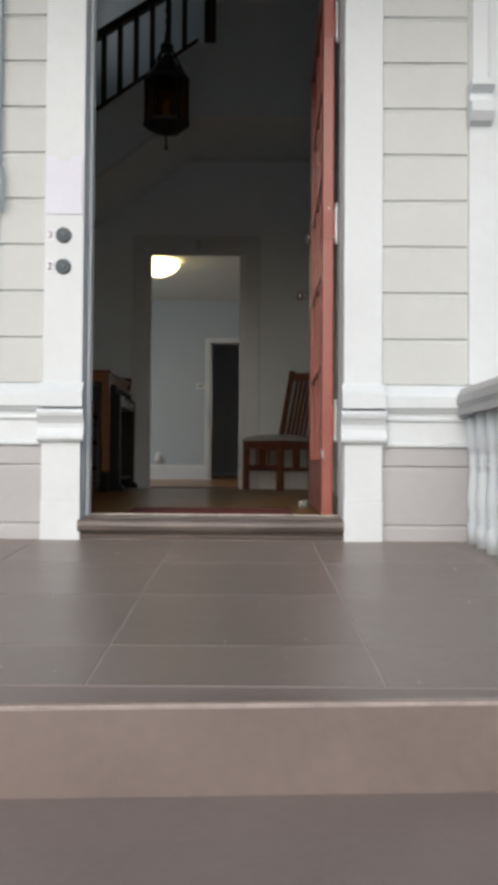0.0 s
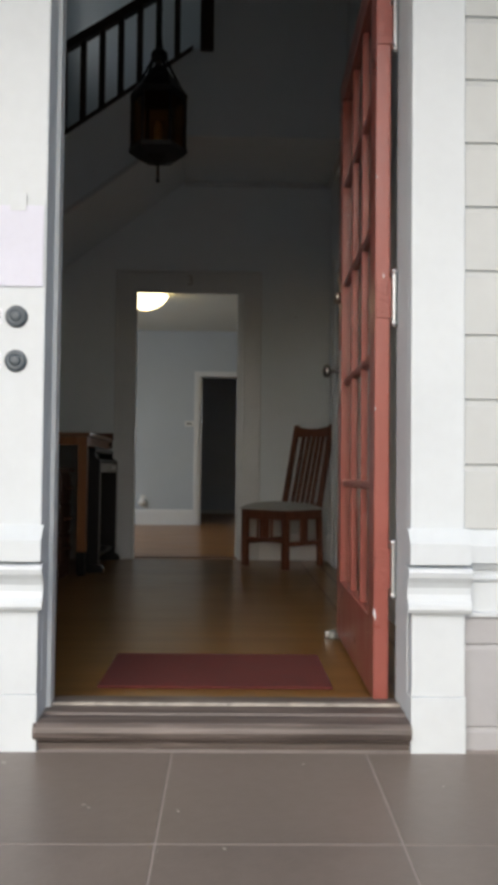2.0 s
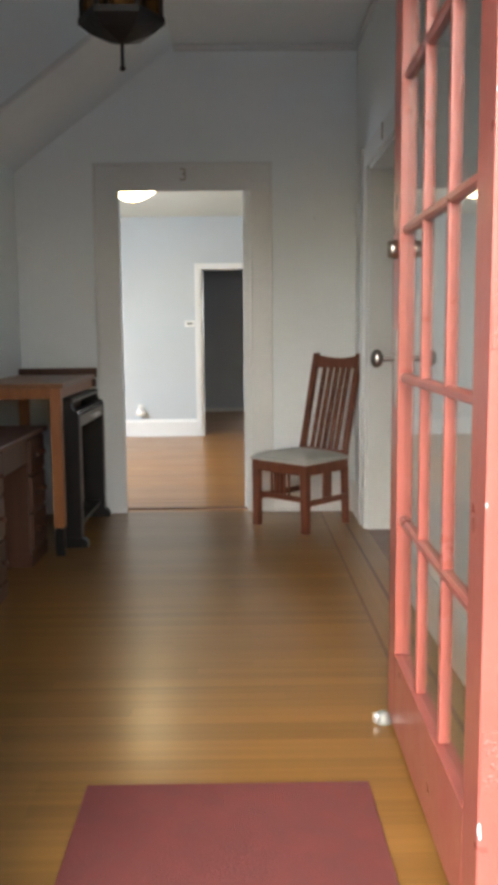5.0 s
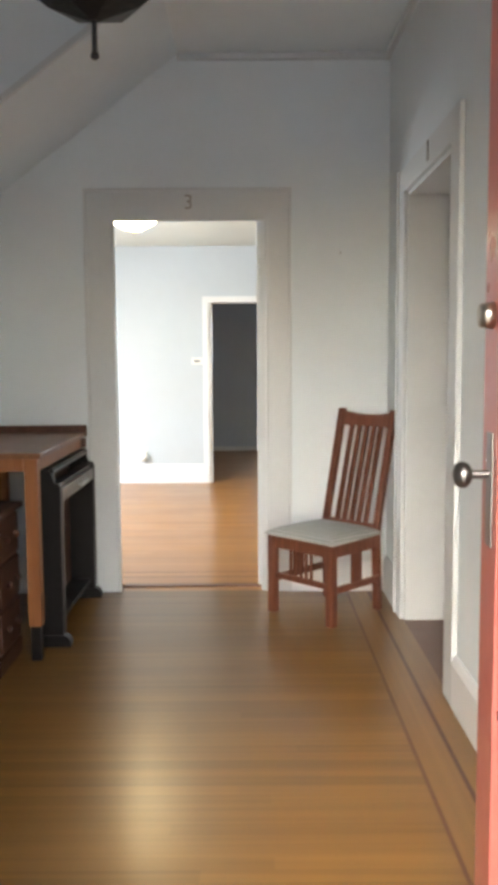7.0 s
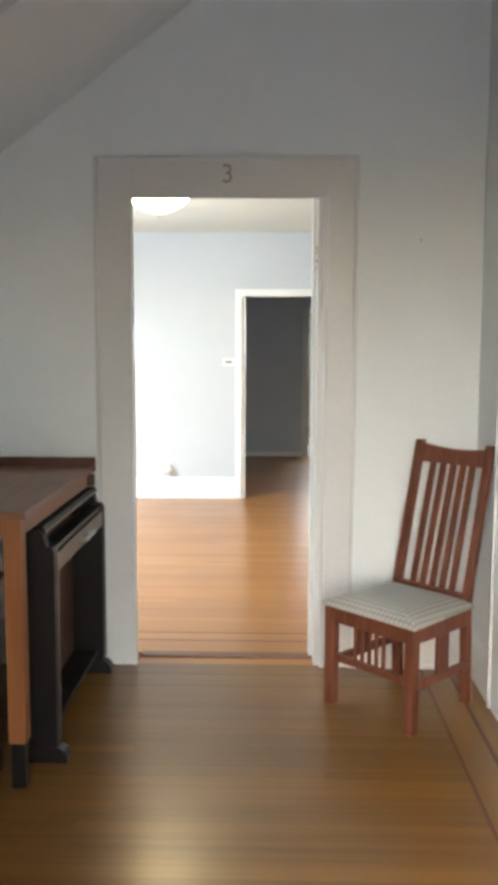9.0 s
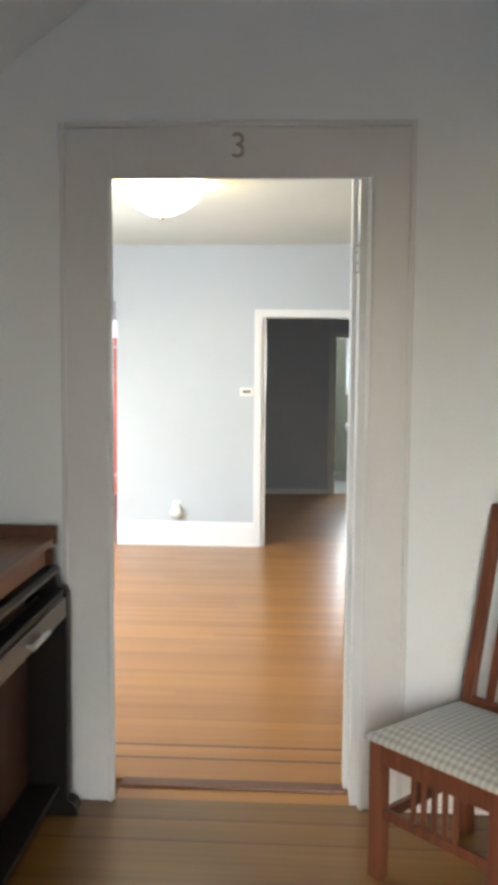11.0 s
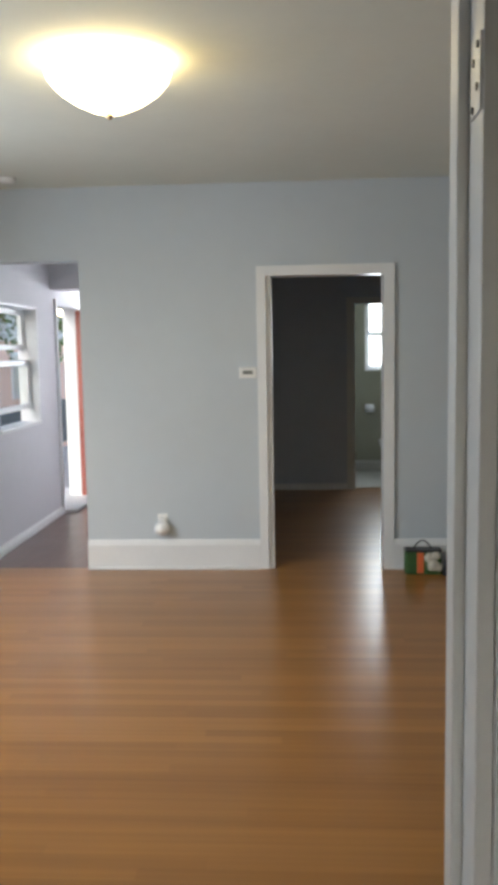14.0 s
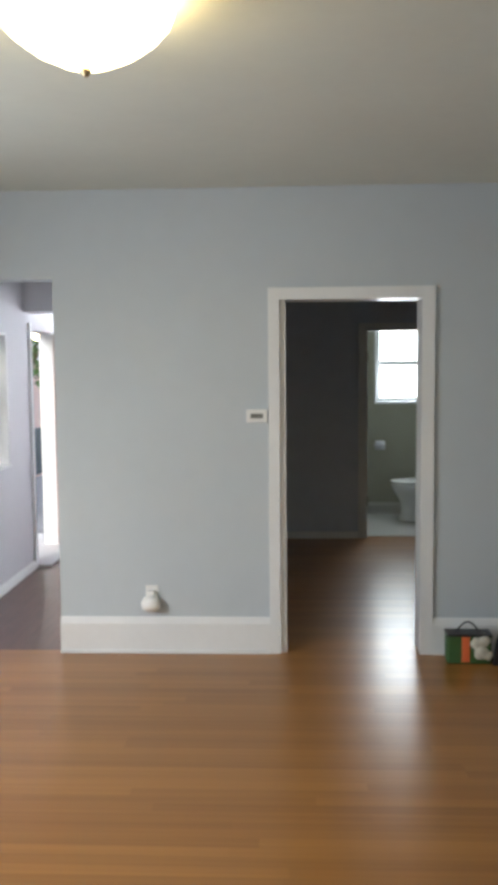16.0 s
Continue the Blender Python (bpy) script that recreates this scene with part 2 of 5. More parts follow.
M_GROUND = mat("grey_paving", (0.34, 0.335, 0.33), 0.9, var=0.2, scale=1.5, bump=0.2)
M_PEACH = mat("peach_stucco", (0.78, 0.55, 0.45), 0.9, var=0.08, scale=2, bump=0.2)
M_LEAF = mat("leaf_green", (0.07, 0.13, 0.035), 0.5, var=0.4, scale=4, bump=0)
M_BARK = mat("bark", (0.12, 0.09, 0.06), 0.9, var=0.3, scale=10, bump=0.5)
M_DECK = mat("pale_deck_boards", (0.6, 0.59, 0.57), 0.7, var=0.1, scale=5)
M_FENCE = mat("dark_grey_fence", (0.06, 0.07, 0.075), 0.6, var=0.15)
M_PORC = mat("white_porcelain", (0.75, 0.76, 0.74), 0.12, var=0.02)
M_BTILE = mat("pale_bath_floor", (0.5, 0.5, 0.47), 0.36, var=0.08, scale=8)
M_LAMP = glow("lit_lamp_glass", (1.0, 0.80, 0.46), 5.0)


# ---------------------------------------------------------------- mesh helpers
def box(bm, x0, x1, y0, y1, z0, z1, m=None):
    v = [bm.verts.new(p) for p in ((x0, y0, z0), (x1, y0, z0), (x1, y1, z0), (x0, y1, z0), (x0, y0, z1), (x1, y0, z1), (x1, y1, z1), (x0, y1, z1))]
    if m is not None:
        for q in v:
            q.co = m @ q.co
    f = [bm.faces.new([v[i] for i in q]) for q in ((3, 2, 1, 0), (4, 5, 6, 7), (0, 1, 5, 4), (1, 2, 6, 5), (2, 3, 7, 6), (3, 0, 4, 7))]
    return v, f


def bevelled(bm, w=0.003, seg=2):
    bmesh.ops.bevel(bm, geom=list(bm.edges), offset=w, segments=seg, affect="EDGES", profile=0.5)
    return bm


def bx(x0, x1, y0, y1, z0, z1, bev=0.003, m=None):
    bm = bmesh.new()
    box(bm, x0, x1, y0, y1, z0, z1, m)
    if bev:
        bevelled(bm, bev)
    return bm


def prism(bm, pts, y0, y1, axis="y"):
    """Extrudes an outline of (a, z) points from y0 to y1 along the axis."""
    def co(a, z, d):
        return (a, d, z) if axis == "y" else (d, a, z)
    lo = [bm.verts.new(co(a, z, y0)) for a, z in pts]
    hi = [bm.verts.new(co(a, z, y1)) for a, z in pts]
    bm.faces.new(lo)
    bm.faces.new(hi[::-1])
    for i in range(len(pts)):
        j = (i + 1) % len(pts)
        bm.faces.new((lo[j], lo[i], hi[i], hi[j]))
    bmesh.ops.recalc_face_normals(bm, faces=bm.faces)


def turned(bm, prof, cx, cy, seg=20, squash=1.0, cap=True):
    """A body turned round a vertical axis from (radius, z) pairs."""
    rings = []
    for r, z in prof:
        rings.append([bm.verts.new((cx + r * math.cos(2 * math.pi * i / seg), cy + squash * r * math.sin(2 * math.pi * i / seg), z)) for i in range(seg)])
    for a, b in zip(rings, rings[1:]):
        for i in range(seg):
            j = (i + 1) % seg
            bm.faces.new((a[i], a[j], b[j], b[i]))
    if cap:
        bm.faces.new(rings[0][::-1])
        bm.faces.new(rings[-1])
    bmesh.ops.recalc_face_normals(bm, faces=bm.faces)


def rod(bm, a, b, r, seg=8, r2=None):
    a, b = Vector(a), Vector(b)
    m = Matrix.Translation((a + b) / 2) @ (b - a).to_track_quat("Z", "Y").to_matrix().to_4x4()
    bmesh.ops.create_cone(bm, cap_ends=True, segments=seg, radius1=r, radius2=r if r2 is None else r2, depth=(b - a).length, matrix=m)


def mesh_of(name, bm, material, smooth=False):
    me = bpy.data.meshes.new(name)
    bm.to_mesh(me)
    bm.free()
    for mm in (material if isinstance(material, (list, tuple)) else [material]):
        me.materials.append(mm)
    if smooth:
        for p in me.polygons:
            p.use_smooth = True
    return me


def part(name, bm, material, parent, label="", smooth=False):
    ob = new(name, mesh_of(name, bm, material, smooth))
    ob.parent = parent
    if label:
        ob["label"] = label
    return ob


def thing(name, label, category, m=None, group="", kind=""):
    ob = new(name)
    ob.empty_display_size = 0.1
    if m is not None:
        ob.matrix_world = m
    return tagged(ob, label, category, group, kind)


def solid(name, bm, material, label, category, kind="structure", smooth=False):
    return tagged(new(name, mesh_of(name, bm, material, smooth)), label, category, "", kind)


def wall_x(bm, y0, y1, x0, x1, z0, z1, holes=()):
    """A wall that runs along x, with holes (x0, x1, z0, z1) through it."""
    xs = sorted({x0, x1, *[h[0] for h in holes], *[h[1] for h in holes]})
    for a, b in zip(xs, xs[1:]):
        hs = sorted([h for h in holes if h[0] <= a + 1e-6 and h[1] >= b - 1e-6], key=lambda h: h[2])
        z = z0
        for h in hs:
            if h[2] > z + 1e-4:
                box(bm, a, b, y0, y1, z, h[2])
            z = h[3]
        if z < z1 - 1e-4:
            box(bm, a, b, y0, y1, z, z1)


def wall_y(bm, x0, x1, y0, y1, z0, z1, holes=()):
    """A wall that runs along y, with holes (y0, y1, z0, z1) through it."""
    ys = sorted({y0, y1, *[h[0] for h in holes], *[h[1] for h in holes]})
    for a, b in zip(ys, ys[1:]):
        hs = sorted([h for h in holes if h[0] <= a + 1e-6 and h[1] >= b - 1e-6], key=lambda h: h[2])
        z = z0
        for h in hs:
            if h[2] > z + 1e-4:
                box(bm, x0, x1, a, b, z, h[2])
            z = h[3]
        if z < z1 - 1e-4:
            box(bm, x0, x1, a, b, z, z1)


def sign(name, text, size, m, material, parent=None, depth=0.003, label=""):
    cu = bpy.data.curves.new(name, "FONT")
    cu.offset = -0.0006 if size > 0.1 else 0.0
    cu.body, cu.size, cu.extrude, cu.align_x, cu.align_y = text, size, depth, "CENTER", "CENTER"
    tmp = new("tmp_text", cu)
    me = bpy.data.meshes.new_from_object(tmp)
    bpy.data.objects.remove(tmp)
    me.materials.clear()
    me.materials.append(material)
    ob = new(name, me)
    ob.parent = parent
    ob.matrix_basis = m
    if label:
        ob["label"] = label
    return ob


# ---------------------------------------------------------------- plan, in metres
YF0, YF1 = -0.385, -0.20          # front wall, outer and inner face
XL, XR = -1.155, 1.09             # foyer side walls
YB0, YB1 = 4.12, 4.29             # wall between foyer and living room
YL0, YL1 = 8.575, 8.715           # far wall of the living room
ZC = 2.57                         # living room ceiling
ZH = 5.2                          # stair hall ceiling
DX0, DX1, DZ = -0.222, 0.812, 2.44   # front door opening
IX0, IX1, IZ = -0.470, 0.382, 2.142  # inner door opening

# ---- walls
bm = bmesh.new()
wall_x(bm, YF0, YF1, -3.6, 3.6, -1.3, ZH + 0.2, [(DX0 - 0.03, DX1 + 0.03, -0.07, DZ + 0.03), (1.47, 2.35, 0.62, 2.55), (-2.35, -0.72, 0.62, 2.55)])
wall_front = solid("wall_front", bm, M_TAUPE, "clapboard house front painted pale grey", "wall")
bm = bmesh.new()
wall_x(bm, YB0, YB1, -2.7, 2.7, -0.02, ZH, [(-0.532, IX1 + 0.02, -0.02, 2.22)])
wall_back = solid("wall_foyer_back", bm, M_WALL, "pale grey painted plaster wall", "wall")
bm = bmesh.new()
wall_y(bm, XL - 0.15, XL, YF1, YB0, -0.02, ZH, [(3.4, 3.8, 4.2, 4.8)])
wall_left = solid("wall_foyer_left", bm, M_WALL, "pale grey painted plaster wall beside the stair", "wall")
bm = bmesh.new()
wall_y(bm, XR, XR + 0.25, YF1, YB0, -0.02, ZH, [(2.53, 3.534, -0.02, 2.19)])
wall_right = solid("wall_foyer_right", bm, M_WALL, "pale grey painted plaster wall with a doorway", "wall")
bm = bmesh.new()
wall_x(bm, YL0, YL1, -2.75, 2.6, -0.02, 2.75, [(-2.15, -1.389, -0.02, 2.095), (-0.162, 0.648, -0.02, 1.986)])
wall_far = solid("wall_living_far", bm, M_WALLB, "blue-grey painted wall with two openings", "wall")
bm = bmesh.new()
wall_y(bm, -2.75, -2.60, YB1, YL0, -0.02, 2.75, [(5.4, 7.0, 0.8, 2.2)])
solid("wall_living_left", bm, M_WALLB, "blue-grey painted wall", "wall")
bm = bmesh.new()
wall_y(bm, 2.45, 2.60, YB1, YL0, -0.02, 2.75)
solid("wall_living_right", bm, M_WALLB, "blue-grey painted wall", "wall")
bm = bmesh.new()
wall_y(bm, -2.32, -2.15, YL1, 12.2, -0.02, 2.75, [(9.06, 10.09, 0.885, 1.872), (10.66, 11.52, -0.02, 1.915)])
wall_kit = solid("wall_kitchen_left", bm, M_KWALL, "grey painted kitchen wall with a window", "wall")
bm = bmesh.new()
# The hole is only there for the added kitchen fill lamp.
wall_x(bm, 12.05, 12.2, -2.15, -0.7, -0.02, 2.75, [(-1.45, -0.85, 1.0, 2.0)])
solid("wall_kitchen_far", bm, M_KWALL, "grey painted kitchen wall", "wall")
bm = bmesh.new()
wall_y(bm, -0.75, -0.6, YL1, 12.2, -0.02, 2.75)
solid("wall_kitchen_right", bm, M_KWALL, "grey painted partition wall", "wall")
bm = bmesh.new()
wall_x(bm, 11.87, 11.98, -0.6, 2.6, -0.02, 2.75, [(0.63, 1.39, -0.02, 1.93)])
solid("wall_hall_far", bm, M_HALL, "slate grey painted hall wall", "wall")
bm = bmesh.new()
wall_y(bm, 2.45, 2.6, YL1, 11.87, -0.02, 2.75)
solid("wall_hall_right", bm, M_HALL, "slate grey painted hall wall", "wall")
bm = bmesh.new()
wall_x(bm, 13.2, 13.35, 0.2, 2.6, -0.02, 2.75, [(0.835, 1.435, 1.2, 2.06)])
solid("wall_bath_far", bm, M_BATH, "olive grey bathroom wall with a window", "wall")
bm = bmesh.new()
wall_y(bm, 0.2, 0.35, 11.98, 13.2, -0.02, 2.75)
wall_y(bm, 1.9, 2.05, 11.98, 13.2, -0.02, 2.75)
solid("wall_bath_sides", bm, M_BATH, "olive grey bathroom walls", "wall")
bm = bmesh.new()
wall_y(bm, 1.62, 1.74, 2.2, 3.9, -0.02, 2.6)
solid("wall_closet", bm, M_WALL, "plain wall behind the numbered door", "wall")

# ---- ceilings
solid("ceiling_living", bx(-2.75, 2.6, YB1 - 0.01, YL0 + 0.01, ZC, ZC + 0.12, 0), M_CEIL, "off-white painted ceiling", "ceiling")
solid("ceiling_foyer", bx(XL, XR, YF1, YB0, ZH - 0.05, ZH + 0.1, 0), M_CEIL, "high off-white stair hall ceiling", "ceiling")
solid("ceiling_kitchen", bx(-2.32, -0.6, YL1, 12.2, 2.3, 2.45, 0), M_CEIL, "kitchen ceiling", "ceiling")
solid("ceiling_hall", bx(-0.6, 2.6, YL1, 11.87, 2.5, 2.65, 0), M_CEIL, "hall ceiling", "ceiling")
solid("ceiling_bath", bx(0.2, 2.05, 11.98, 13.2, 2.4, 2.55, 0), M_CEIL, "bathroom ceiling", "ceiling")
solid("kitchen_soffit", bx(-2.15, -0.75, 10.5, 10.75, 2.05, 2.3, 0), M_KWALL, "boxed grey ceiling beam in the kitchen", "beam")
# Unseen porch ceiling, its depth set to keep sun off door and upper facade.
solid("porch_ceiling", bx(-3.4, 3.4, -1.95, YF0, 2.95, 3.1, 0), M_WHITE, "unseen white porch ceiling that shades the facade", "ceiling")

# ---- landing, soffit and stair
ZS = 3.055
bm = bmesh.new()
prism(bm, [(XL, ZS + 0.745 * (XL + 0.1)), (-0.1, ZS), (XR, ZS), (XR, ZS + 0.22), (-0.06, ZS + 0.22), (XL, ZS + 0.3 + 0.745 * (XL + 0.1))], 3.2, YB0 - 0.002)
landing = solid("stair_soffit", bm, M_WALL, "plastered underside of the stair and landing", "ceiling")
bm = bmesh.new()
zb = lambda x: 3.035 + 0.70 * (x + 0.9)
prism(bm, [(XL, ZS + 0.745 * (XL + 0.1)), (-0.1, ZS), (0.145, ZS), (0.145, 3.71), (0.0, zb(0.0)), (XL, zb(XL))], 3.15, 3.198)
stair = thing("staircase", "dark-stained wooden stair railing above the foyer", "staircase", kind="structure")
part("stringer", bm, M_WALL, stair, "plastered stair side in shadow")
bm = bmesh.new()
prism(bm, [(XL, zb(XL) - 0.0), (0.0, zb(0.0)), (0.0, zb(0.0) + 0.03), (XL, zb(XL) + 0.03)], 3.13, 3.21)
part("base_rail", bm, M_DARKW, stair)
bm = bmesh.new()
prism(bm, [(XL, ZS + 0.745 * (XL + 0.1)), (-0.1, ZS), (-0.1, ZS + 0.035), (XL, ZS + 0.035 + 0.745 * (XL + 0.1))], 3.128, 3.15)
part("moulding", bm, M_TRIM, stair)
zr = lambda x: min(3.70 + 0.62 * (x + 0.806), 4.15)
bm = bmesh.new()
prism(bm, [(XL, zr(XL)), (-0.08, zr(-0.08)), (0.07, 4.15), (0.07, 4.215), (-0.1, 4.215), (XL, zr(XL) + 0.065)], 3.135, 3.205)
part("handrail", bevelled(bm, 0.006), M_DARKW, stair)
for k in range(8):
    x = -1.033 + 0.1315 * k
    part("baluster", bx(x - 0.021, x + 0.021, 3.15, 3.192, zb(x) + 0.02, zr(x) + 0.02, 0.004), M_DARKW, stair)
part("newel_post", bx(0.05, 0.145, 3.12, 3.215, 3.66, 4.26, 0.008), M_DARKW, stair)
solid("wall_landing", bx(0.145, XR, 3.15, 3.2, ZS, ZH, 0), M_WALL, "plain wall beside the landing", "wall")
bm = bmesh.new()
box(bm, 0.62, XR, 3.13, 3.15, 4.06, 4.12)
prism(bm, [(0.62, 4.06), (0.68, 4.06), (0.56, 4.5), (0.50, 4.5)], 3.13, 3.148)
solid("trim_landing", bm, M_DARKW, "dark wooden trim on the landing wall", "trim")
bm = bmesh.new()
box(bm, -0.1, XR, YB0 - 0.03, YB0, ZS - 0.035, ZS - 0.002)
box(bm, XR - 0.03, XR, 3.2, YB0 - 0.03, ZS - 0.035, ZS - 0.002)
solid("trim_ceiling", bm, M_TRIM, "grey painted ceiling moulding", "trim")

# ---- floors
M_BED = wood("oak_joint_bed", (0.12, 0.05, 0.015), (0.2, 0.09, 0.03), 0, 0.5)
solid("subfloor", bx(-2.75, 2.6, YF1 - 0.02, YL1 - 0.14, -0.14, -0.0125, 0), M_BED, "dark joint bed under the strip floor", "floor")
KF = solid("floor_kitchen", bx(-2.32, -0.6, YL0 + 0.02, 12.2, -0.13, 0.0, 0), M_KFLOOR, "dark red-brown glossy kitchen floor", "floor")
solid("subfloor_hall", bx(-0.6, 2.6, YL0 + 0.02, 11.94, -0.13, -0.0125, 0), M_BED, "joint bed under the hall strip floor", "floor")
solid("floor_bath", bx(0.2, 2.05, 11.94, 13.2, -0.13, 0.004, 0), M_BTILE, "pale bathroom floor", "floor")


# ---------------------------------------------------------------- front of the house
def front_trim():
    door = thing("door_frame", "white painted front door frame with plinth blocks", "door frame", kind="structure")
    for x0, x1, s in ((-0.380, DX0, -1), (DX1, 0.966, 1)):
        part("casing", bx(x0, x1, -0.408, YF0 + 0.02, 0.54, 3.0, 0.004), M_WHITE, door)
        part("plinth_base", bx(x0, x1, -0.425, YF0 + 0.02, -0.09, 0.08, 0.003), M_WHITE, door)
        part("plinth", bx(x0 + 0.002, x1 - 0.002, -0.42, YF0 + 0.02, 0.08, 0.315, 0.003), M_WHITE, door)
        bm = bmesh.new()
        prism(bm, [(-0.422, 0.312), (-0.438, 0.314), (-0.444, 0.324), (-0.442, 0.336), (-0.432, 0.348), (-0.426, 0.364), (-0.427, 0.382), (-0.436, 0.398), (-0.447, 0.412), (-0.451, 0.426), (-0.447, 0.436), (-0.43, 0.441), (YF0, 0.441), (YF0, 0.312)], x0 - 0.012, x1 + 0.012, "x")
        part("plinth_moulding", bm, M_WHITE, door)
        bm = bmesh.new()
        prism(bm, [(-0.449, 0.448), (-0.449, 0.506), (-0.412, 0.546), (YF0, 0.546), (YF0, 0.448)], x0 - 0.008, x1 + 0.008, "x")
        part("plinth_cap", bm, M_WHITE, door)
    for x0, x1 in ((DX0 - 0.03, DX0), (DX1, DX1 + 0.03)):
        part("jamb", bx(x0, x1, YF0 + 0.02, YF1 + 0.01, -0.03, DZ, 0.002), M_WHITE, door)
    part("jamb", bx(DX0 - 0.006, DX0 + 0.012, -0.30, -0.285 + 0.04, -0.0, DZ, 0.002), M_TRIM, door, "grey door stop")
    part("head", bx(DX0 - 0.03, DX1 + 0.03, -0.408, YF1 + 0.01, DZ, DZ + 0.16, 0.004), M_WHITE, door)
    sill = thing("door_sill", "weathered grey wooden front door sill", "door sill", kind="structure")
    bm = bmesh.new()
    nose = [(-0.40, -0.085), (-0.40, -0.067), (-0.411, -0.064), (-0.413, -0.054), (-0.404, -0.050), (-0.404, -0.046), (-0.422, -0.043), (-0.437, -0.033), (-0.442, -0.018), (-0.438, -0.004), (-0.426, 0.005), (-0.408, 0.008)]
    prism(bm, nose + [(-0.362, 0.009), (-0.358, 0.003), (-0.352, 0.003), (-0.348, 0.012), (-0.27, 0.016), (-0.18, 0.016), (-0.18, -0.085)], DX0, DX1, "x")
    part("sill_board", bm, M_SILL, sill)
    bm = bmesh.new()
    prism(bm, nose + [(-0.385, 0.004), (-0.385, -0.085)], DX0 - 0.008, DX0 + 0.001, "x")
    part("sill_return", bm, M_SILL, sill)
    bm = bmesh.new()
    prism(bm, [(-0.284, 0.0145), (-0.279, 0.022), (-0.262, 0.022), (-0.257, 0.015)], DX0 + 0.002, DX1 - 0.002, "x")
    part("weather_strip", bm, mat("worn_pale_strip", (0.33, 0.30, 0.26), 0.6, var=0.5, scale=30), sill, "worn pale threshold strip")


front_trim()


def siding():
    for x0, x1 in ((-0.72, -0.38), (0.966, 1.305)):
        z = 0.545
        k = 0
        while z < 2.95:
            z1 = min(0.728 + 0.185 * k, 2.95)
            bm = bmesh.new()
            prism(bm, [(YF0 + 0.001, z), (YF0 - 0.012, z + 0.002), (YF0 - 0.012, z1 - 0.02), (YF0 - 0.004, z1 - 0.006), (YF0 - 0.004, z1), (YF0 + 0.001, z1)], x0, x1, "x")
            part("siding_board", bm, M_SIDING, wall_front)
            z, k = z1, k + 1
    for x0, x1 in ((-1.6, -0.38), (0.966, 2.4)):
        bm = bmesh.new()
        prism(bm, [(YF0, 0.30), (-0.405, 0.30), (-0.405, 0.311), (-0.394, 0.315), (-0.394, 0.396), (-0.402, 0.4), (-0.405, 0.407), (-0.401, 0.413), (-0.396, 0.416), (-0.396, 0.43), (-0.407, 0.434), (-0.415, 0.446), (-0.424, 0.452), (-0.424, 0.499), (YF0, 0.55)], x0, x1, "x")
        part("belt_moulding", bm, M_WHITE, wall_front, "white moulded belt course")
        for z0, z1 in ((-0.085, -0.012), (-0.01, 0.218), (0.222, 0.298)):
            bm = bmesh.new()
            prism(bm, [(YF0 + 0.001, z0), (YF0 - 0.01, z0 + 0.002), (YF0 - 0.01, z1 - 0.012), (YF0 - 0.004, z1), (YF0 + 0.001, z1)], x0, x1, "x")
            part("skirt_board", bm, M_TAUPE, wall_front)


siding()


def front_window(name, x_in, x_out, zc):
    """Window beside the door: white casing with a small turned corbel."""
    s = 1 if x_out > x_in else -1
    win = thing(name, "white wooden front window with carved corbel", "window", kind="structure")
    a, b = sorted((x_in, x_in + s * 0.14))
    part("casing", bx(a, b, -0.415, YF0 + 0.02, 0.545, 2.95, 0.004), M_WHITE, win)
    bm = bmesh.new()
    c = (a + b) / 2 - s * 0.035
    prism(bm, [(YF0, zc), (-0.45, zc + 0.02), (-0.475, zc + 0.05), (-0.48, zc + 0.09), (-0.445, zc + 0.1), (-0.445, zc + 0.13), (-0.485, zc + 0.15), (-0.485, zc + 0.175), (YF0, zc + 0.18)], c - 0.04, c + 0.05, "x")
    part("corbel", bm, M_WHITE, win)
    part("pilaster", bx(c - 0.03, c + 0.04, -0.445, -0.414, zc + 0.178, 2.95, 0.008), M_WHITE, win)
    a, b = sorted((x_in + s * 0.14, x_out))
    part("sash", bx(a, a + 0.05, -0.37, -0.33, 0.62, 2.55, 0.003), M_WHITE, win)
    part("sash", bx(b - 0.05, b, -0.37, -0.33, 0.62, 2.55, 0.003), M_WHITE, win)
    part("pane", bx(a + 0.05, b - 0.05, -0.356, -0.35, 0.62, 2.55, 0), M_GLASS, win)
    # Dark sheet in place of the room's shade behind the glass.
    part("dark_room_sheet", bx(a, b, -0.26, -0.25, 0.62, 2.55, 0), M_FENCE, win, "dark sheet standing in for the unlit room")


front_window("window_1", 1.305, 2.35, 1.565)
front_window("window_2", -0.56, -2.35, 1.22)


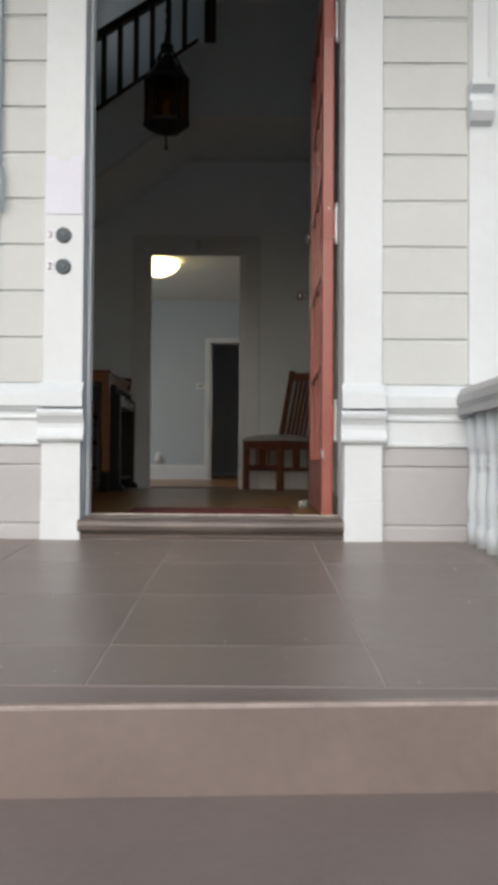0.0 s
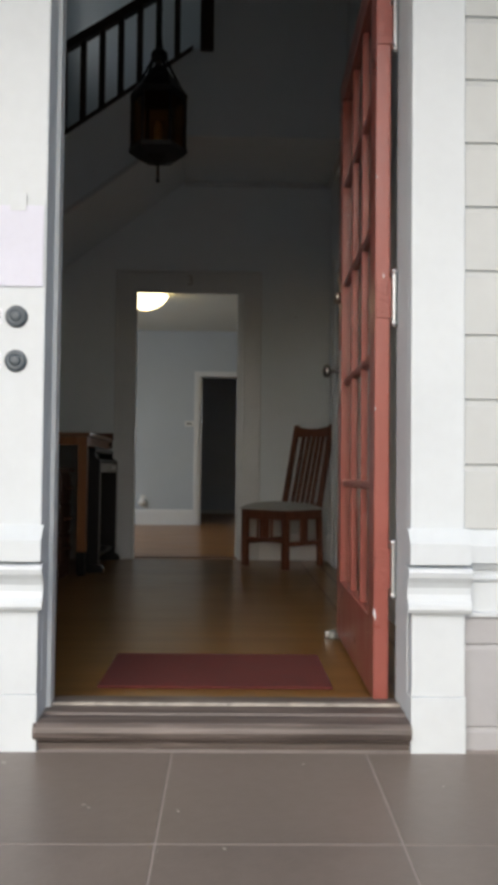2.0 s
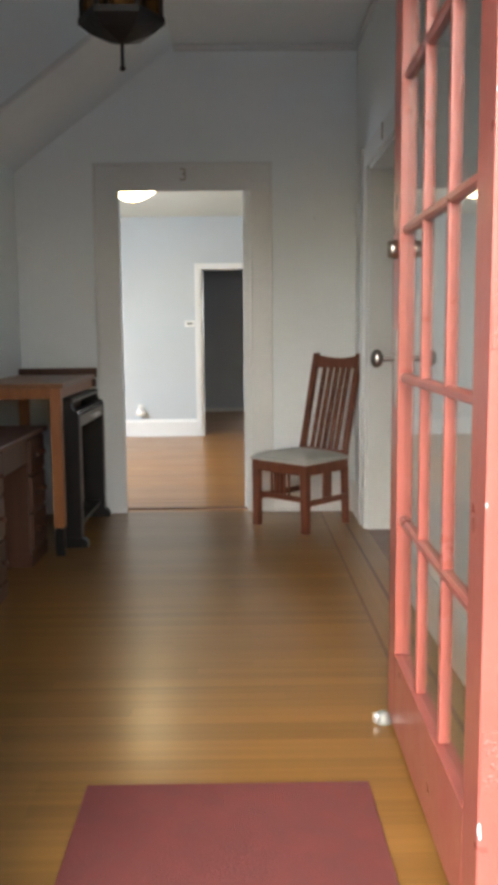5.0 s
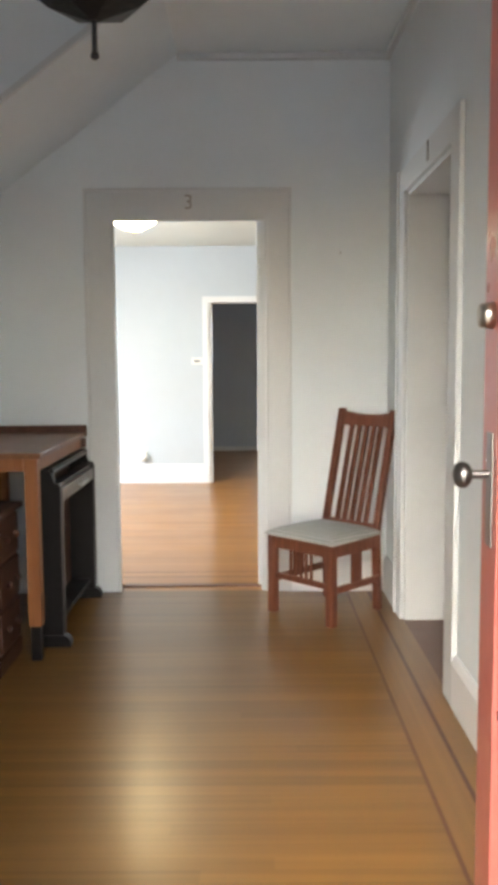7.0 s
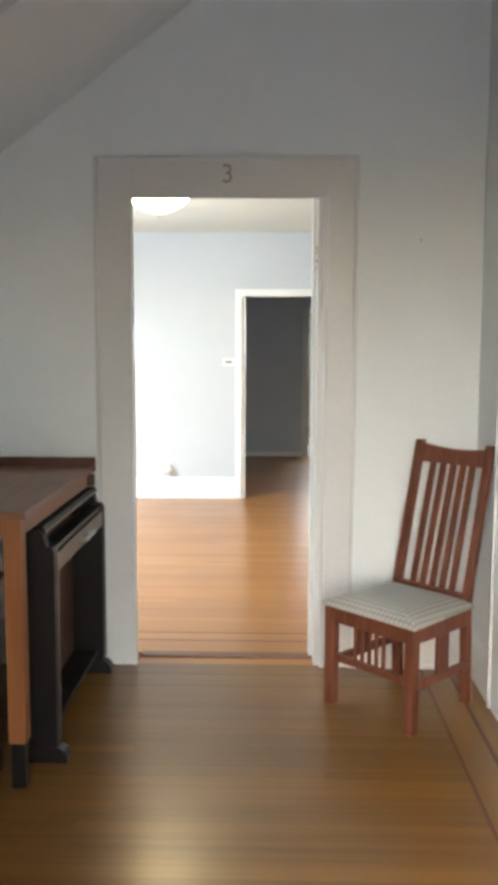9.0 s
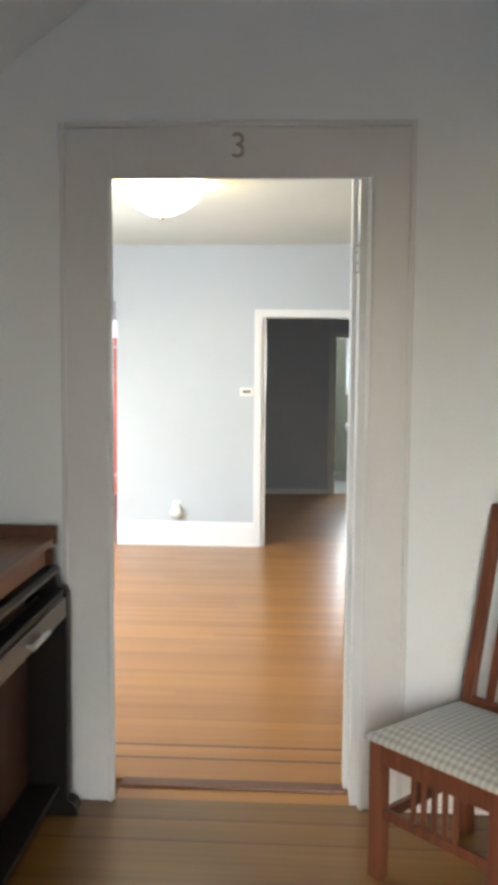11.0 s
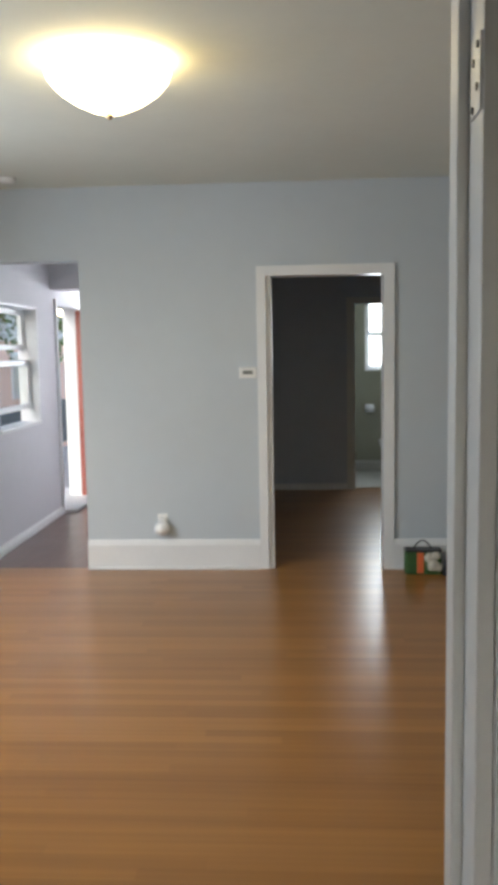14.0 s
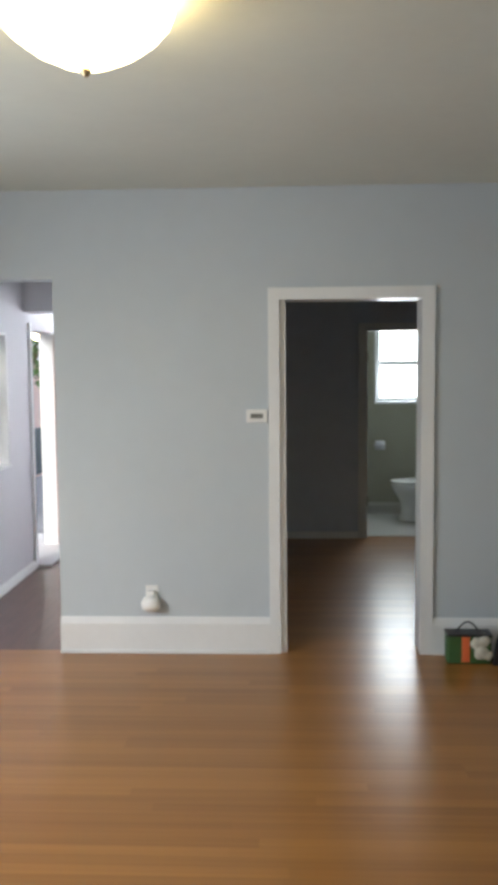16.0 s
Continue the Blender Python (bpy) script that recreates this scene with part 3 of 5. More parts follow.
# ---- porch floor, sloped a little to the front
def porch():
    slope = math.atan(0.05)
    m = Matrix.Translation((0, -0.427, -0.073)) @ Matrix.Rotation(slope, 4, "X")
    base = tagged(new("porch_floor", mesh_of("porch_floor", bx(-3.0, 3.0, -1.85, 0.06, -0.12, -0.0018, 0), M_GROUT)), "taupe square porch tiles with pale joints", "floor", kind="structure")
    base.matrix_world = m
    g = 0.0022
    shapes = {}
    rows = [(0.0, -0.527), (-0.527, -1.05), (-1.05, -1.575), (-1.575, -1.85)]
    for a, b in rows:
        for k in range(-6, 6):
            x0 = 0.152 + 0.535 * k
            key = round(a - b, 3)
            if key not in shapes:
                bm = bmesh.new()
                box(bm, g, 0.535 - g, -(a - b) + g, -g, -0.012, 0.0)
                bevelled(bm, 0.001, 1)
                shapes[key] = mesh_of("tile", bm, M_PORCH)
            t = new("tile", shapes[key])
            t.parent = base
            t.matrix_basis = Matrix.Translation((x0, a, 0))
    skew = lambda x: 0.056 * (x - 0.44)

    def edge_strip(y0, y1, z0, z1, bev):
        bm = bmesh.new()
        vs, _ = box(bm, -3.0, 1.5, y0, y1, z0, z1)
        for v in vs:
            if v.co.y < y0 + 0.016:
                v.co.y += skew(v.co.x)
        return bevelled(bm, bev)
    part("nosing", edge_strip(-1.938, -1.851, -0.06, 0.0005, 0.007), M_STEP, base, "rounded taupe step edge")
    part("nosing", bx(1.5, 3.0, -1.879, -1.851, -0.06, 0.0005, 0.007), M_STEP, base, "rounded taupe step edge")
    part("edge_highlight", edge_strip(-1.941, -1.928, -0.012, 0.002, 0.004), M_EDGE, base, "pale worn step edge with its highlight painted in")
    steps = thing("porch_steps", "taupe painted porch steps", "steps", kind="structure")
    y, z = -2.365, -0.157
    pivot = Vector((0.44, -2.365, 0))
    steps.matrix_world = Matrix.Translation(pivot) @ Matrix.Rotation(math.atan(0.056), 4, "Z") @ Matrix.Translation(-pivot)
    for k in range(7):
        part("riser", bx(-1.6, 1.6, y, y + 0.05, z - 0.175, z - 0.01, 0), M_STEP, steps)
        z -= 0.165
        bm = bx(-1.6, 1.6, y - 0.36, y + 0.02, z - 0.045, z, 0.012)
        part("tread", bm, M_STEP, steps)
        part("edge_highlight", bx(-1.6, 1.6, y - 0.362, y - 0.348, z - 0.014, z + 0.0015, 0.005), M_EDGE, steps, "pale worn step edge with its highlight painted in")
        y -= 0.34
    box_bm = bmesh.new()
    prism(box_bm, [(-2.3, -0.35), (-2.365, -0.40), (-4.74, -1.52), (-4.74, -1.6), (-2.3, -1.6)], -1.58, 1.58, "x")
    part("stair_core", box_bm, M_STEP, steps)


porch()
bm = bmesh.new()
for a, b, c, d in ((-80, 80, -80, -2.3), (-80, -2.75, -2.3, 80), (2.6, 80, -2.3, 80), (-2.75, 2.6, 13.35, 80)):
    vs = [bm.verts.new(p) for p in ((a, c, -1.33), (b, c, -1.33), (b, d, -1.33), (a, d, -1.33))]
    bm.faces.new(vs)
bmesh.ops.remove_doubles(bm, verts=bm.verts, dist=0.001)
solid("ground", bm, M_GROUND, "grey paved ground round the house", "ground")
solid("porch_skirt", bx(-3.0, 3.0, -2.24, YF0, -1.6, -0.3, 0), M_TAUPE, "taupe painted base under the porch", "wall")


def railing():
    r = thing("porch_railing", "white turned porch balusters under a taupe handrail", "railing", kind="structure")
    x = 1.315
    bm = bmesh.new()
    prism(bm, [(x - 0.05, 0.425), (x + 0.05, 0.425), (x + 0.05, 0.45), (x + 0.06, 0.47), (x + 0.06, 0.50), (x + 0.035, 0.53), (x, 0.54), (x - 0.035, 0.53), (x - 0.06, 0.50), (x - 0.06, 0.47), (x - 0.05, 0.45)], -2.2, -0.39)
    part("handrail", bm, M_TAUPE, r, "taupe moulded handrail")
    me = None
    for k in range(13):
        y = -0.455 - 0.135 * k
        zb0 = -0.075 - 0.05 * (-0.427 - y)
        if me is None:
            bm = bmesh.new()
            h = 0.50
            turned(bm, [(0.026, 0.0), (0.026, 0.09), (0.018, 0.1), (0.024, 0.112), (0.018, 0.124), (0.026, 0.16), (0.028, 0.2), (0.02, 0.29), (0.016, 0.33), (0.023, 0.345), (0.016, 0.36), (0.022, 0.375), (0.016, 0.39), (0.026, 0.40), (0.026, h + 0.06)], 0, 0, 12)
            me = mesh_of("baluster", bm, M_WHITE, True)
        b = new("baluster", me)
        b.parent = r
        b.matrix_basis = Matrix.Translation((x, y, zb0)) @ Matrix.Diagonal((1, 1, (0.43 - zb0) / 0.56, 1))
    part("corner_post", bx(x - 0.06, x + 0.06, -2.32, -2.2, -0.2, 0.66, 0.006), M_WHITE, r)


railing()


# ---------------------------------------------------------------- front door
def front_door():
    m = Matrix.Translation((0.790, -0.195, 0)) @ Matrix.Rotation(radians(-1.1), 4, "Z")
    d = thing("door_1", "open red front door with fifteen glass panes", "door", m, kind="structure")
    L, T, ZT = 1.085, 0.046, 2.385
    x0, x1 = -T, 0.0
    part("stile", bx(x0, x1, 0.0, 0.115, 0.012, ZT, 0.003), M_RED, d)
    part("stile", bx(x0, x1, L - 0.115, L, 0.012, ZT, 0.003), M_RED, d)
    part("bottom_rail", bx(x0, x1, 0.115, L - 0.115, 0.012, 0.25, 0.003), M_RED, d)
    part("top_rail", bx(x0, x1, 0.115, L - 0.115, 2.28, ZT, 0.003), M_RED, d)
    rows = [0.25, 0.66, 1.08, 1.50, 1.92, 2.28]
    cols = [0.115, 0.40, 0.685, L - 0.115]
    for z in rows[1:-1]:
        bm = bmesh.new()
        prism(bm, [(x0 + 0.014, z - 0.013), (x0 + 0.007, z - 0.006), (x0 + 0.007, z + 0.006), (x0 + 0.014, z + 0.013), (x1 - 0.014, z + 0.013), (x1 - 0.007, z + 0.006), (x1 - 0.007, z - 0.006), (x1 - 0.014, z - 0.013)], 0.115, L - 0.115)
        part("muntin", bm, M_RED, d)
    for y in cols[1:-1]:
        part("muntin", bx(x0 + 0.009, x1 - 0.009, y - 0.011, y + 0.011, 0.25, 2.28, 0.004), M_RED, d)
    for i in range(5):
        for j in range(3):
            p = part("pane", bx(-0.026, -0.021, cols[j] + 0.004, cols[j + 1] - 0.004, rows[i] + 0.004, rows[i + 1] - 0.004, 0), M_GLASS, d)
            p.visible_shadow = False
    yk = L - 0.062
    for s in (-1, 1):
        e = x0 if s < 0 else x1
        bm = bmesh.new()
        rod(bm, (e, yk, 1.135), (e + s * 0.045, yk, 1.135), 0.009)
        part("knob_stem", bm, M_PEWTER, d)
        bm = bmesh.new()
        bmesh.ops.create_uvsphere(bm, u_segments=16, v_segments=10, radius=0.027, matrix=Matrix.Translation((e + s * 0.055, yk, 1.135)) @ Matrix.Diagonal((0.72, 1, 1, 1)))
        part("door_knob", bm, M_PEWTER, d, "dark pewter door knob", True)
        bm = bmesh.new()
        rod(bm, (e, yk, 1.45), (e + s * 0.026, yk, 1.45), 0.027, 18, 0.023)
        part("deadbolt", bm, M_NICKEL, d, "worn nickel deadbolt", True)
        part("lock_plate", bx(e - 0.003, e + 0.003, yk - 0.022, yk + 0.022, 0.99, 1.22, 0.002), M_PEWTER, d)
    for zc in (1.24, 0.41, 2.1):
        h = part("hinge", bx(x0 + 0.004, x1 + 0.004, -0.004, 0.001, zc - 0.06, zc + 0.06, 0.001), M_RED, d, "red painted ornate hinge")
        bm = bmesh.new()
        rod(bm, (0.012, -0.012, zc - 0.075), (0.012, -0.012, zc + 0.075), 0.008)
        bmesh.ops.create_uvsphere(bm, u_segments=8, v_segments=6, radius=0.011, matrix=Matrix.Translation((0.012, -0.012, zc + 0.08)))
        bmesh.ops.create_uvsphere(bm, u_segments=8, v_segments=6, radius=0.011, matrix=Matrix.Translation((0.012, -0.012, zc - 0.08)))
        part("hinge_pin", bm, M_STEEL, h, "bare steel hinge pin")
        bm = bmesh.new()
        random.seed(int(zc * 100))
        for q in range(34):
            xx, zz = random.uniform(x0 + 0.01, x1), random.uniform(zc - 0.05, zc + 0.05)
            bmesh.ops.create_icosphere(bm, subdivisions=1, radius=random.uniform(0.003, 0.006), matrix=Matrix.Translation((xx, -0.0045, zz)) @ Matrix.Diagonal((1, 0.35, 1, 1)))
        part("relief", bm, M_RED, h)
    rng = random.Random(5)
    for z, xx, r in ((0.275, -0.043, 0.009), (0.262, -0.041, 0.006), (0.46, -0.004, 0.006), (0.36, -0.012, 0.004), (0.9, -0.044, 0.004), (1.31, -0.02, 0.005), (1.62, -0.043, 0.004)):
        bm = bmesh.new()
        bmesh.ops.create_icosphere(bm, subdivisions=2, radius=r, matrix=Matrix.Translation((xx, -0.0008, z)) @ Matrix.Diagonal((0.35, 0.15, rng.uniform(1.0, 1.7), 1)))
        part("paint_chip", bm, M_PAPER, d, "pale paint chip")
    stop = thing("door_stop", "grey rubber floor door stop", "door stop", Matrix.Translation((0.742, 0.845, 0)))
    bm = bmesh.new()
    turned(bm, [(0.026, 0.0), (0.026, 0.012), (0.02, 0.03), (0.012, 0.038)], 0, 0, 14)
    part("body", bm, M_GREYP, stop, smooth=True)
    bm = bmesh.new()
    box(bm, -0.032, -0.012, -0.014, 0.014, 0.004, 0.03)
    part("pad", bevelled(bm, 0.004), M_STEEL, stop)


front_door()

rug = tagged(new("door_mat", mesh_of("door_mat", bx(-0.118, 0.642, -0.025, 0.478, 0.0, 0.009, 0.003), M_MAT)), "maroon ribbed door mat on the wooden floor", "door mat")


def door_bells():
    for num, z in (("3", 1.13), ("2", 1.005)):
        b = thing("door_bell", "round dark grey doorbell button with numbered label", "doorbell", Matrix.Translation((-0.302, -0.408, z)), "doorbells on the casing")
        bm = bmesh.new()
        turned(bm, [(0.031, 0.0), (0.031, 0.006), (0.026, 0.012), (0.017, 0.013), (0.016, 0.008), (0.0155, 0.014), (0.008, 0.016)], 0, 0, 20)
        bmesh.ops.rotate(bm, verts=bm.verts, cent=(0, 0, 0), matrix=Matrix.Rotation(radians(90), 3, "X"))
        part("bell_ring", bm, M_BELL, b, smooth=True)
        lab = part("number_label", bx(-0.066, -0.040, -0.002, 0.0, -0.022, 0.022, 0), M_PAPER, b, "white paper number label")
        sign("number", num, 0.042, Matrix.Translation((-0.053, -0.0028, 0)) @ Matrix.Rotation(radians(90), 4, "X"), M_INK, b, 0.0004, "faded grey printed numeral")
    p = thing("paper_notice", "white paper notice taped to the white casing", "notice", Matrix.Translation((-0.302, -0.41, 1.33)))
    part("sheet", bx(-0.072, 0.072, -0.003, 0.0, -0.115, 0.115, 0), M_LILAC, p)
    part("tape", bx(-0.022, 0.022, -0.005, -0.002, 0.1, 0.15, 0), M_WHITE, p, "strip of clear tape")


door_bells()


# ---------------------------------------------------------------- inner door 3 and door on the right
def casing_x(name, label, x0, x1, zt, cl, cr, ct, yf, yb, material, jl, jr, both=True, jz=None, plain=False):
    jz = jz or zt
    d = thing(name, label, "door frame", kind="structure")
    t = 0.022
    fx0, fx1, fzt = x0, x1, zt
    for y, s in ((yf, -1), (yb, 1)) if both else ((yf, -1),):
        a, b = sorted((y, y + s * t))
        x0, x1, zt = (fx0, fx1, fzt) if s < 0 else (min(jl, fx0), jr, jz)
        part("casing", bx(x0 - cl, x0, a, b, 0.0, zt + ct, 0.001), material, d)
        part("casing", bx(x1, x1 + cr, a, b, 0.0, zt + ct, 0.001), material, d)
        part("head_casing", bx(x0, x1, a, b, zt, zt + ct, 0.001), material, d)
        if plain:
            continue
        for e in (x0 - cl, x1 + cr - 0.018):
            a2, b2 = sorted((y + s * t, y + s * (t + 0.012)))
            part("backband", bx(e, e + 0.018, a2, b2, 0.0, zt + ct, 0.004), material, d)
        a2, b2 = sorted((y + s * t, y + s * (t + 0.012)))
        part("backband", bx(x0 - cl + 0.018, x1 + cr - 0.018, a2, b2, zt + ct - 0.02, zt + ct, 0.004), material, d)
        for e in (x0 - 0.018, x1 + 0.004):
            part("bead", bx(e, e + 0.014, a2, b2 if s > 0 else b2, 0.0, zt + 0.004, 0.004), material, d)
    part("jamb", bx(jl - 0.02, jl, yf, yb, 0.0, jz + 0.02, 0.002), material, d)
    part("jamb", bx(jr, jr + 0.046, yf, yb, 0.0, jz, 0.002), material, d)
    part("head_jamb", bx(jl, jr, yf, yb, jz, jz + 0.02, 0.002), material, d)
    return d


D3 = casing_x("door_frame_3", "grey-white painted inner door frame numbered three", IX0, IX1, IZ, 0.172, 0.152, 0.182, YB0, YB1, M_TRIM, -0.512, 0.356, True, 2.20)
part("door_stop_strip", bx(0.338, 0.357, 4.225, YB1 + 0.004, 0.0, 2.199, 0.002), M_TRIM, D3)
part("latch_plate", bx(-0.513, -0.508, 4.16, 4.20, 0.98, 1.08, 0.001), M_PEWTER, D3, "dark strike plate")
for z in (1.89,):
    h = part("hinge_leaf", bx(0.352, 0.356, 4.125, 4.195, z - 0.055, z + 0.055, 0.001), M_TRIM, D3, "painted bare hinge leaf")
    for dy, dz in ((0.015, 0.04), (0.045, 0.022), (0.018, -0.018), (0.05, -0.045)):
        bm = bmesh.new()
        rod(bm, (0.3495, 4.125 + dy, z + dz), (0.3525, 4.125 + dy, z + dz), 0.006)
        part("screw", bm, M_DARKP, h)
sign("number", "3", 0.115, Matrix.Translation((-0.047, YB0 - 0.024, 2.243)) @ Matrix.Rotation(radians(90), 4, "X"), M_NUM, D3, 0.004, "small aged metal numeral three")
solid("threshold_1", bx(IX0, 0.356, 4.20, 4.265, -0.01, 0.009, 0.004), M_INLAY2, "dark wooden threshold strip", "threshold")


def numbered_door():
    d = thing("door_2", "grey-white door frame numbered one in a deep reveal", "door frame", kind="structure")
    y0, y1, zt, t = 2.53, 3.534, 2.19, 0.022
    x = XR
    part("casing", bx(x - t, x, y1, y1 + 0.14, 0.0, zt + 0.12, 0.004), M_TRIM, d)
    part("casing", bx(x - t, x, y0 - 0.14, y0, 0.0, zt + 0.12, 0.004), M_TRIM, d)
    part("head_casing", bx(x - t, x, y0, y1, zt, zt + 0.12, 0.004), M_TRIM, d)
    part("backband", bx(x - t - 0.012, x - t, y1 + 0.122, y1 + 0.14, 0.0, zt + 0.12, 0.003), M_TRIM, d)
    part("jamb", bx(x, x + 0.25, y1 - 0.02, y1 - 0.001, 0.0, zt, 0.002), M_TRIM, d)
    part("jamb", bx(x, x + 0.25, y0 + 0.001, y0 + 0.02, 0.0, zt, 0.002), M_TRIM, d)
    part("head_jamb", bx(x, x + 0.25, y0, y1, zt - 0.02, zt - 0.001, 0.002), M_TRIM, d)
    leaf = part("door_leaf", bx(x + 0.252, x + 0.292, y0 + 0.02, y1 - 0.03, 0.006, zt - 0.02, 0.003), M_DOORD, d, "closed dark wooden door leaf")
    for a, b in ((0.2, 0.85), (1.0, 2.0)):
        part("panel_moulding", bx(x + 0.246, x + 0.253, y0 + 0.15, y1 - 0.16, a, b, 0.004), M_DOORD, leaf)
    sign("number", "1", 0.125, Matrix.Translation((x - t - 0.002, 2.95, 2.252)) @ Matrix.Rotation(radians(-90), 4, "Z") @ Matrix.Rotation(radians(90), 4, "X"), M_NUM, d, 0.004, "small aged metal numeral one")


numbered_door()
FD = casing_x("door_frame_4", "white painted hall door frame", -0.142, 0.628, 1.966, 0.062, 0.07, 0.066, YL0, YL1, M_TRIMW, -0.142, 0.628, True, None, True)
part("jamb", bx(-0.142, -0.108, YL0 + 0.003, YL1 - 0.003, 0.0, 1.966, 0.003), M_TRIMW, FD)

# ---- baseboards
def base_x(name, x0, x1, y, s, h, material, label):
    bm = bmesh.new()
    prism(bm, [(y, 0.0), (y + s * 0.022, 0.0), (y + s * 0.022, h - 0.035), (y + s * 0.014, h - 0.012), (y + s * 0.008, h), (y, h)], x0, x1, "x")
    ob = solid(name, bm, material, label, "baseboard")
    part("shoe", bx(x0, x1, min(y + s * 0.022, y + s * 0.036), max(y + s * 0.022, y + s * 0.036), 0.0, 0.02, 0.004), material, ob)


def base_y(name, y0, y1, x, s, h, material, label):
    bm = bmesh.new()
    prism(bm, [(x, 0.0), (x + s * 0.022, 0.0), (x + s * 0.022, h - 0.035), (x + s * 0.014, h - 0.012), (x + s * 0.008, h), (x, h)], y0, y1)
    solid(name, bm, material, label, "baseboard")


base_x("baseboard_1", 0.535, XR, YB0, -1, 0.21, M_TRIMW, "white painted baseboard")
base_x("baseboard_2", XL, -0.645, YB0, -1, 0.21, M_TRIMW, "white painted baseboard")
base_y("baseboard_3", YF1, 2.39, XR, -1, 0.21, M_TRIMW, "white painted baseboard")
base_y("baseboard_4", 3.675, YB0 - 0.03, XR, -1, 0.21, M_TRIMW, "white painted baseboard")
base_y("baseboard_5", YF1, YB0 - 0.03, XL, 1, 0.21, M_TRIMW, "white painted baseboard")
base_x("baseboard_6", -1.389, -0.204, YL0, -1, 0.205, M_TRIMW, "white painted living room baseboard")
base_x("baseboard_7", 0.698, 2.45, YL0, -1, 0.205, M_TRIMW, "white painted living room baseboard")
base_y("baseboard_8", YL1, 10.6, -2.15, 1, 0.065, M_TRIMW, "low white kitchen baseboard")
base_x("baseboard_9", -0.6, 0.555, 11.87, -1, 0.06, M_TRIMW, "low white hall baseboard")
base_x("baseboard_10", 0.35, 1.9, 13.2, -1, 0.13, M_BTILE, "pale bathroom tile skirting")


# ---------------------------------------------------------------- foyer furniture
def chair():
    m = Matrix.Translation((0.556, 3.555, 0)) @ Matrix.Rotation(radians(-45.8), 4, "Z")
    c = thing("dining_chair", "cherry-stained slat-back wooden chair with checked seat", "chair", m)
    w = 0.205
    for s in (-1, 1):
        part("leg", bx(s * w - 0.022, s * w + 0.022, -0.022, 0.022, 0.0, 0.425, 0.003), M_CHAIR, c)
        bm = bmesh.new()
        wb = 0.178
        pts = [(0.40, 0.0), (0.38, 0.42), (0.40, 0.50), (0.535, 1.08), (0.568, 1.08), (0.432, 0.50), (0.42, 0.40), (0.438, 0.0)]
        prism(bm, pts, s * wb - 0.018, s * wb + 0.018, "x")
        part("back_post", bevelled(bm, 0.003), M_CHAIR, c)
        part("side_apron", bx(s * w - 0.011, s * w + 0.011, 0.02, 0.385, 0.355, 0.425, 0.002), M_CHAIR, c)
        part("side_stretcher", bx(s * w - 0.010, s * w + 0.010, 0.02, 0.40, 0.165, 0.20, 0.002), M_CHAIR, c)
        part("side_slat", bx(s * w - 0.006, s * w + 0.006, 0.16, 0.24, 0.20, 0.356, 0.001), M_CHAIR, c)
    part("front_apron", bx(-w, w, -0.011, 0.011, 0.355, 0.425, 0.002), M_CHAIR, c)
    part("front_stretcher", bx(-w, w, -0.010, 0.010, 0.19, 0.22, 0.002), M_CHAIR, c)
    part("back_apron", bx(-0.19, 0.19, 0.385, 0.41, 0.355, 0.425, 0.002), M_CHAIR, c)
    for k in range(5):
        x = -0.076 + 0.036 * k
        part("front_slat", bx(x - 0.0075, x + 0.0075, -0.005, 0.005, 0.22, 0.356, 0.001), M_CHAIR, c)
    lean = lambda z: 0.405 + (z - 0.5) * 0.232 + 0.013
    bm = bmesh.new()
    n = 12
    rings = []
    for i in range(n + 1):
        x = -0.165 + 0.33 * i / n
        bow = 0.018 * (1 - (x / 0.165) ** 2)
        dip = -0.018 * (1 - (x / 0.165) ** 2)
        zt, zb_ = 1.066 + dip, 0.985
        rings.append([bm.verts.new((x, lean(z) + bow + dy, z)) for z, dy in ((zb_, -0.011), (zt, -0.011), (zt, 0.011), (zb_, 0.011))])
    for a, b in zip(rings, rings[1:]):
        for i in range(4):
            bm.faces.new((a[i], a[(i + 1) % 4], b[(i + 1) % 4], b[i]))
    bm.faces.new(rings[0])
    bm.faces.new(rings[-1][::-1])
    bmesh.ops.recalc_face_normals(bm, faces=bm.faces)
    part("top_rail", bm, M_CHAIR, c)
    part("lower_rail", bx(-0.165, 0.165, 0.392, 0.417, 0.435, 0.47, 0.003), M_CHAIR, c)
    for k in range(5):
        x = -0.1 + 0.05 * k
        bm = bmesh.new()
        bow = 0.018 * (1 - (x / 0.165) ** 2)
        prism(bm, [(lean(0.47) - 0.008, 0.465), (lean(0.99) - 0.008 + bow, 0.99), (lean(0.99) + 0.004 + bow, 0.99), (lean(0.47) + 0.004, 0.465)], x - 0.0135, x + 0.0135, "x")
        part("back_slat", bm, M_CHAIR, c)
    bm = bmesh.new()
    n = 14
    g = {}
    for i in range(n + 1):
        for j in range(n + 1):
            u, v = -1 + 2 * i / n, -1 + 2 * j / n
            e = max(abs(u), abs(v))
            z = 0.435 + 0.042 * (1 - e ** 4) + 0.006 * (1 - u * u) * (1 - v * v)
            x = u * (0.238 - 0.02 * (v + 1) / 2)
            y = 0.185 + v * 0.215
            g[i, j] = bm.verts.new((x, y, z))
    for i in range(n):
        for j in range(n):
            bm.faces.new((g[i, j], g[i + 1, j], g[i + 1, j + 1], g[i, j + 1]))
    rim = [e for e in bm.edges if e.is_boundary]
    ret = bmesh.ops.extrude_edge_only(bm, edges=rim)
    for v in [q for q in ret["geom"] if isinstance(q, bmesh.types.BMVert)]:
        v.co.z = 0.424
    bmesh.ops.recalc_face_normals(bm, faces=bm.faces)
    part("seat_cushion", bm, M_SEAT, c, "grey and cream checked seat cushion", True)


chair()


